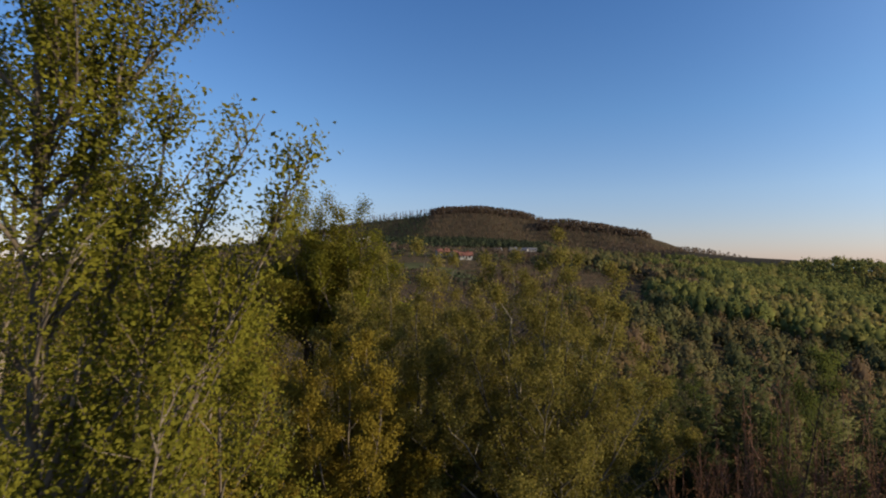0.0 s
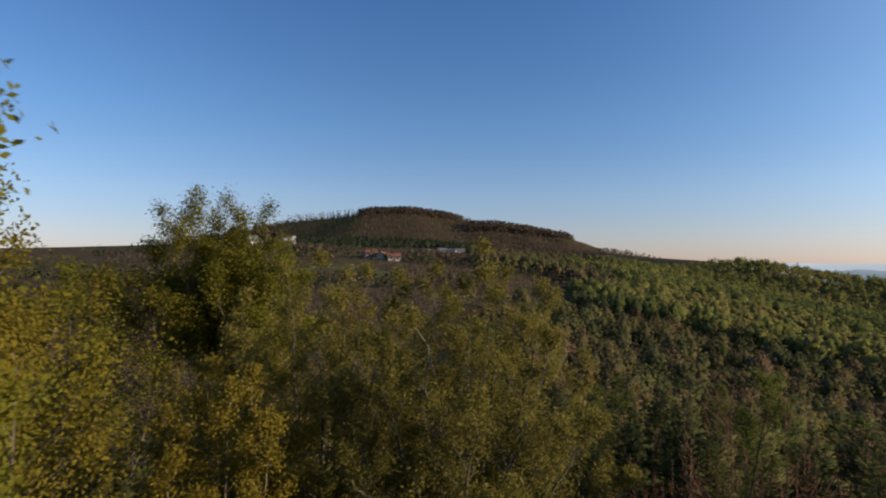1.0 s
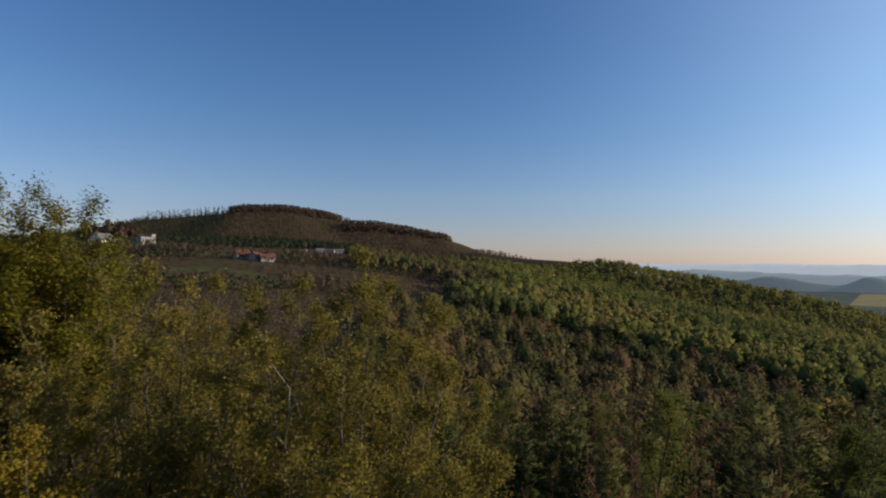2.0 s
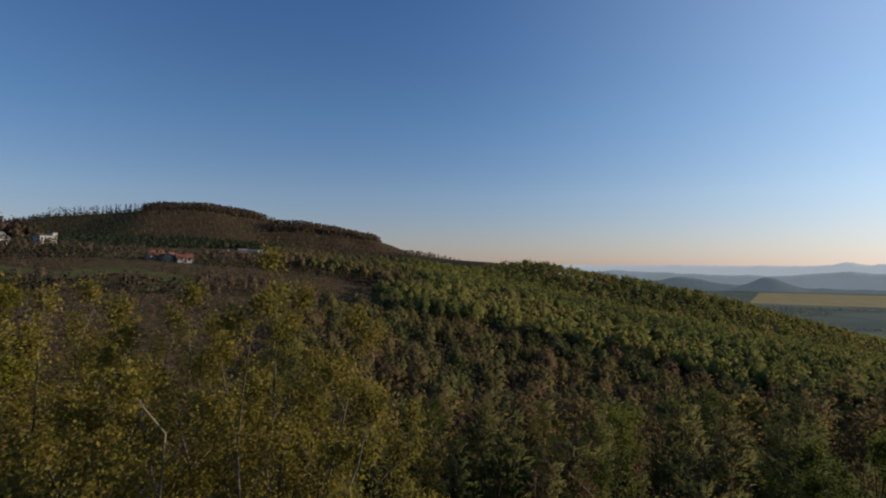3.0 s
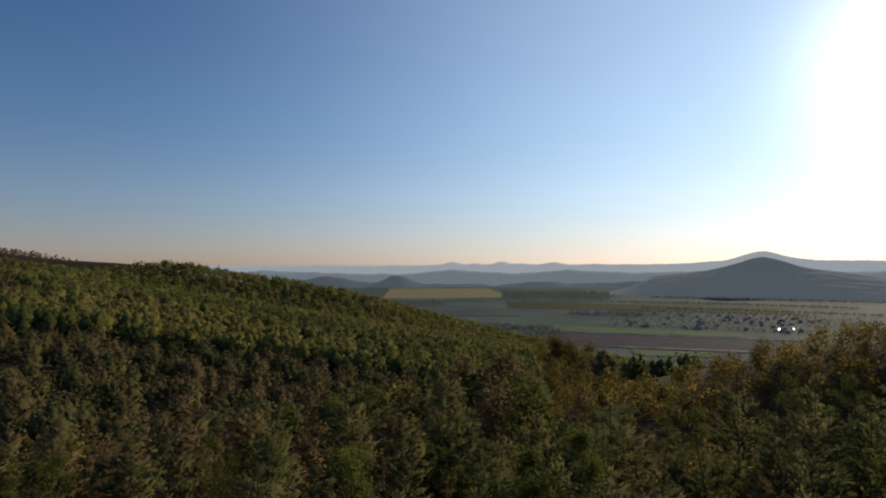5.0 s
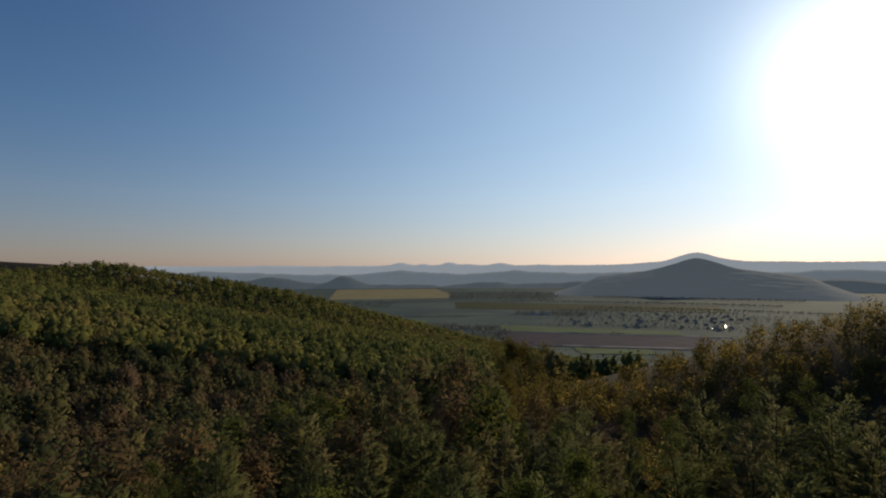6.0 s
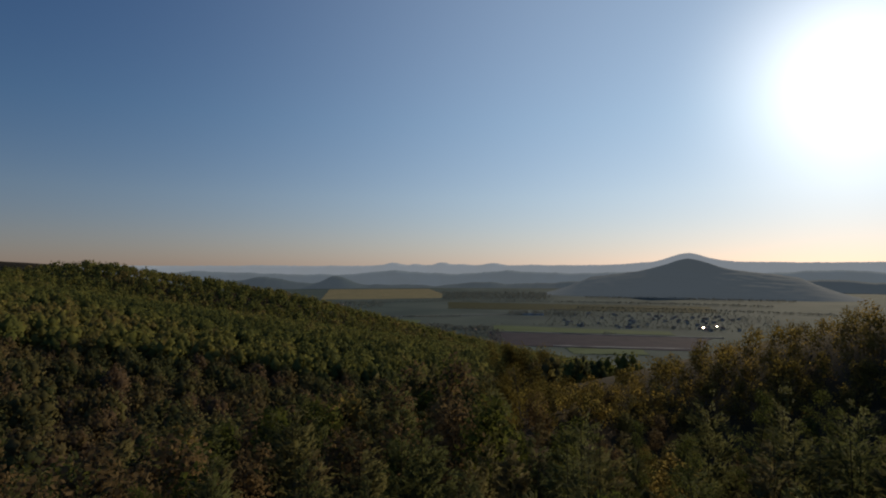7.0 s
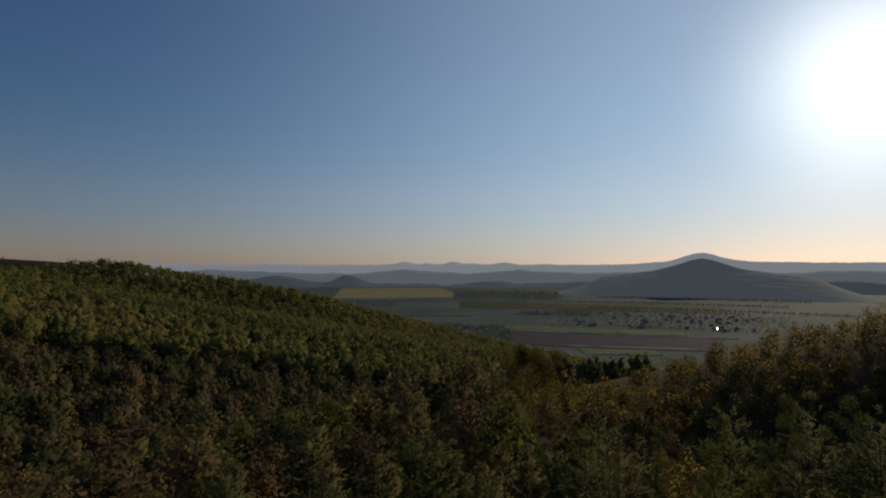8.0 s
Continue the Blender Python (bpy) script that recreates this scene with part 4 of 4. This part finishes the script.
def hill(name, b, r, top, length, width, shoulder, mat, label):
    """A wooded conical hill with a long shoulder to one side."""
    n = 96
    rng = random.Random(b)
    c = polar(b, r)
    side = Vector((math.cos(radians(b)), -math.sin(radians(b)), 0))
    deep = Vector((math.sin(radians(b)), math.cos(radians(b)), 0))
    bm = bmesh.new()
    rows = []
    for i in range(n + 1):
        row = []
        for j in range(n + 1):
            u, v = 2 * i / n - 1, 2 * j / n - 1
            d = math.hypot(u * 1.0, v)
            h = max(0.0, 1 - d) * 0.8 + 0.2 * math.exp(-(u * u + v * v) / 0.014)
            h += shoulder * math.exp(-((u - 0.33) ** 2) / 0.02 - v * v / 0.1)
            h *= max(0.0, min(1.0, (0.62 - abs(u)) * 5)) * max(0.0, min(1.0, (1.02 - abs(v)) * 6))
            q = c + side * (u * length) + deep * (v * width)
            bump = 3.0 * noise.noise(Vector((q.x * 0.02, q.y * 0.02, 0))) + 2.5 * noise.noise(Vector((q.x * 0.07, q.y * 0.07, 5)))
            row.append(bm.verts.new((q.x, q.y, FLOOR - 4 + h * (top - FLOOR + 4) / 0.97 + (bump + rng.uniform(-0.8, 0.8)) * min(1, h * 4))))
        rows.append(row)
    for i in range(n):
        for j in range(n):
            bm.faces.new((rows[i][j], rows[i + 1][j], rows[i + 1][j + 1], rows[i][j + 1]))
    me = bpy.data.meshes.new(name)
    bm.to_mesh(me)
    bm.free()
    me.polygons.foreach_set("use_smooth", [True] * len(me.polygons))
    me.materials.append(mat)
    return tagged(new(name, me), label, "hill", kind="structure")


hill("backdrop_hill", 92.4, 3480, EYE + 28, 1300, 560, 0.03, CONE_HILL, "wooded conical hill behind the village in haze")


def hill_range(name, r, deep, base, bumps, seed, mat, label, rough=0.04):
    """A far range of hills: crest elevations in degrees from a base and bell-shaped summits (bearing, degrees, width)."""
    bs = np.arange(30, 128, 0.2)
    el = np.full(len(bs), base)
    for b, h, w in bumps:
        el = el + h * np.exp(-((bs - b) / w) ** 2)
    g = np.random.default_rng(seed)
    for k in range(6):
        f = 0.25 * 1.6 ** k
        el = el + rough / (1 + 0.3 * k) * np.sin(bs * f + g.uniform(0, 6.28))
    el = el + g.normal(0, 0.012, len(el))
    verts, faces = [], []
    for b, e in zip(bs, el):
        for k, (w, f) in enumerate(((-1.0, 0.0), (-0.6, 0.35), (-0.25, 0.8), (0.0, 1.0), (0.5, 0.4))):
            rr_ = r + w * deep
            top = EYE + r * math.tan(radians(e))
            p = polar(b, rr_)
            verts.append((p.x, p.y, FLOOR - 6 + f * (top - FLOOR + 6)))
    for i in range(len(bs) - 1):
        for k in range(4):
            a = i * 5 + k
            faces.append((a, a + 5, a + 6, a + 1))
    me = mesh_of(name, verts, faces, mat)
    return tagged(new(name, me), label, "hills", kind="structure")


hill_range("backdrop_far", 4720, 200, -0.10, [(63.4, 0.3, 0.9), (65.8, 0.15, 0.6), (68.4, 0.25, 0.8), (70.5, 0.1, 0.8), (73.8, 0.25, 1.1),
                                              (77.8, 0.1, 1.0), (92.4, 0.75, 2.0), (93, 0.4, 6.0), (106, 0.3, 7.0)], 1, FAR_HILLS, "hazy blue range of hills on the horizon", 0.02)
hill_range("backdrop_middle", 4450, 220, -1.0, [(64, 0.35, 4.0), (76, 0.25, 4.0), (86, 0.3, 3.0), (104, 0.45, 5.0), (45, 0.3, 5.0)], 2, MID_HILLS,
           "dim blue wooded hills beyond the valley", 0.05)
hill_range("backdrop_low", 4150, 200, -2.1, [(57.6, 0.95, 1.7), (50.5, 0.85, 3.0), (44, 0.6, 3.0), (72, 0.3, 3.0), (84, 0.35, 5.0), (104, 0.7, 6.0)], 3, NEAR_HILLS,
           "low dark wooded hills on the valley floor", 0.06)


# ---- houses ----
def part(name, bm, mat, parent, label=""):
    me = bpy.data.meshes.new(name)
    bmesh.ops.recalc_face_normals(bm, faces=bm.faces)
    bm.to_mesh(me)
    bm.free()
    me.materials.append(mat)
    o = new(name, me)
    o.parent = parent
    return tagged(o, label)


def box(bm, x0, x1, y0, y1, z0, z1):
    v = [bm.verts.new(c) for c in ((x0, y0, z0), (x1, y0, z0), (x1, y1, z0), (x0, y1, z0), (x0, y0, z1), (x1, y0, z1), (x1, y1, z1), (x0, y1, z1))]
    for f in ((0, 3, 2, 1), (4, 5, 6, 7), (0, 1, 5, 4), (1, 2, 6, 5), (2, 3, 7, 6), (3, 0, 4, 7)):
        bm.faces.new([v[k] for k in f])


def house(w, d, h, rise, roof_mat, label, windows=True, group="", wall_mat=None):
    """A gabled house: walls with gables, two overhanging roof slopes, chimney, windows and door on the long fronts."""
    base = new("house")
    bm = bmesh.new()
    box(bm, -w / 2, w / 2, -d / 2, d / 2, -1.5, h)
    for x in (-w / 2, w / 2):
        bm.faces.new([bm.verts.new(c) for c in ((x, -d / 2, h), (x, d / 2, h), (x, 0, h + rise))])
    part("wall", bm, wall_mat or PLASTER, base)
    bm = bmesh.new()
    o, t = 0.5, 0.25
    for s in (-1, 1):
        y1, z1 = s * (d / 2 + o), h - o * rise / (d / 2)
        v = [bm.verts.new(c) for c in ((-w / 2 - o, y1, z1), (w / 2 + o, y1, z1), (w / 2 + o, 0, h + rise), (-w / 2 - o, 0, h + rise),
                                       (-w / 2 - o, y1, z1 + t), (w / 2 + o, y1, z1 + t), (w / 2 + o, 0, h + rise + t), (-w / 2 - o, 0, h + rise + t))]
        for f in ((0, 3, 2, 1), (4, 5, 6, 7), (0, 1, 5, 4), (1, 2, 6, 5), (2, 3, 7, 6), (3, 0, 4, 7)):
            bm.faces.new([v[k] for k in f])
    roof = part("roof", bm, roof_mat, base)
    bm = bmesh.new()
    box(bm, w * 0.2, w * 0.2 + 0.7, -0.35, 0.35, h + rise * 0.5, h + rise + 0.9)
    part("chimney", bm, ROOF_RED, roof)
    if windows:
        n = max(2, int(w / 3.2))
        for s in (-1, 1):
            for k in range(n):
                for z in ([1.0] if h < 4 else [1.0, 3.7]):
                    x = -w / 2 + (k + 0.5) * w / n
                    bm = bmesh.new()
                    y = s * d / 2
                    box(bm, x - 0.55, x + 0.55, min(y, y + s * 0.05), max(y, y + s * 0.05), z, z + 1.3)
                    part("window", bm, GLASS, base)
        bm = bmesh.new()
        box(bm, -0.5, 0.5, -d / 2 - 0.08, -d / 2, 0, 2.1)
        part("door", bm, BARK, base)
    return tagged(base, label, "house", group)


def flat_block(label):
    """A white flat-roofed building in two steps."""
    base = new("building")
    bm = bmesh.new()
    box(bm, -6.5, 3.0, -5, 5, -3, 6.5)
    part("wall", bm, PLASTER_DULL, base)
    bm = bmesh.new()
    box(bm, 3.0, 6.5, -5, 5, -3, 9.0)
    part("tower", bm, PLASTER_DULL, base)
    for x0, x1, z in ((-6.8, 3.0, 6.5), (2.9, 6.8, 9.0)):
        bm = bmesh.new()
        box(bm, x0, x1, -5.3, 5.3, z, z + 0.35)
        part("roof", bm, ROOF_GREY, base)
    for x in (-5, -2.6, -0.2, 4.6):
        for z in (0.9, 3.9):
            bm = bmesh.new()
            box(bm, x - 0.5, x + 0.5, -5.06, -5.0, z, z + 1.4)
            part("window", bm, GLASS, base)
    base.scale = (0.8, 0.8, 0.8)
    return tagged(base, label, "building")


def stand(base, b, r, turn, z=None):
    p = polar(b, r)
    base.location = (p.x, p.y, float(height(p.x, p.y)) if z is None else z)
    base.rotation_euler = (0, 0, radians(turn))
    return base


stand(flat_block("white flat-roofed building at the wood's edge"), -8.3, 440, 38)
h1 = stand(house(7.6, 5.4, 2.4, 1.9, ROOF_RED, "low white house with a red tiled roof", group="plateau houses", wall_mat=PLASTER_DULL), 2.3, 322, 14)
for b, r, a in ((1.2, 325, 70), (0.0, 330, 20)):
    p = polar(b, r)
    copy_thing(h1, Matrix.Translation((p.x, p.y, float(height(p.x, p.y)))) @ Matrix.Rotation(radians(a), 4, "Z"))
stand(house(12, 10, 3.2, 4.0, ROOF_GREY, "house with a wide grey gabled roof above the scrub", group="plateau houses", wall_mat=PLASTER), -11.6, 420, 60)
h2 = stand(house(11, 8, 4.0, 2.6, ROOF_GREY, "white house with a grey roof on the plateau", group="plateau houses", wall_mat=PLASTER_DULL), 5.6, 690, -30)
for b, r, a in ((7.3, 720, 10), (8.3, 700, -20), (9.2, 715, 0), (10.0, 720, -10)):
    p = polar(b, r)
    copy_thing(h2, Matrix.Translation((p.x, p.y, float(height(p.x, p.y)))) @ Matrix.Rotation(radians(a), 4, "Z"))

v1 = stand(house(12, 9, 4.5, 4.0, ROOF_DULL, "pale village house with a brown roof", False, "village houses", PLASTER_DIM), 84, 1650, 20, FLOOR)
v2 = stand(house(15, 9, 4.0, 3.5, ROOF_GREY, "pale village house with a grey roof", False, "village houses", PLASTER_DIM), 87, 1750, 50, FLOOR)
v1.scale = v2.scale = (0.72, 0.72, 0.72)
g = np.random.default_rng(77)
for k in range(64):
    p = polar(g.uniform(80.5, 97), g.uniform(1560, 1990))
    m = Matrix.Translation((p.x, p.y, FLOOR)) @ Matrix.Rotation(g.choice([0.4, 0.4, 1.97]) + g.normal(0, 0.15), 4, "Z")
    copy_thing(v1 if g.random() < 0.55 else v2, m)
for b, r, a in ((58.2, 2400, 10), (59.0, 2380, 40), (63.0, 1700, 30), (71.6, 1440, 0)):
    p = polar(b, r)
    copy_thing(v1, Matrix.Translation((p.x, p.y, FLOOR)) @ Matrix.Rotation(radians(a), 4, "Z"))
barn = stand(house(70, 16, 4, 2.0, FIELD_PALE, "long pale barn on the valley floor", False), 77.6, 1900, -75, FLOOR)
barn.name = "barn"


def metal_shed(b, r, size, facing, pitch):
    """A shed with a single-pitch roof of sheet metal; facing: bearing of the roof's fall, pitch in degrees, both fitted
    to throw the sun at the camera.
    """
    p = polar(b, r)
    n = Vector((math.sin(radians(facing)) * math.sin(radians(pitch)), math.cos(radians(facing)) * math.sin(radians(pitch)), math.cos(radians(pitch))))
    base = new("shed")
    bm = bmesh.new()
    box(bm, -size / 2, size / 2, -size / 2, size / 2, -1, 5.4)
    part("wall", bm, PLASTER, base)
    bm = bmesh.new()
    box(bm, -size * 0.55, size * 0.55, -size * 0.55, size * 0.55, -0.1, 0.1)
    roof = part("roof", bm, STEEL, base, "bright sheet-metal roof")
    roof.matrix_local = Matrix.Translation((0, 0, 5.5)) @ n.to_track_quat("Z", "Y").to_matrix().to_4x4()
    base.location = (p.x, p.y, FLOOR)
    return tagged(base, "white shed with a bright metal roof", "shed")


# place, size and roof tilt fitted to the camera's view, so both roofs glint
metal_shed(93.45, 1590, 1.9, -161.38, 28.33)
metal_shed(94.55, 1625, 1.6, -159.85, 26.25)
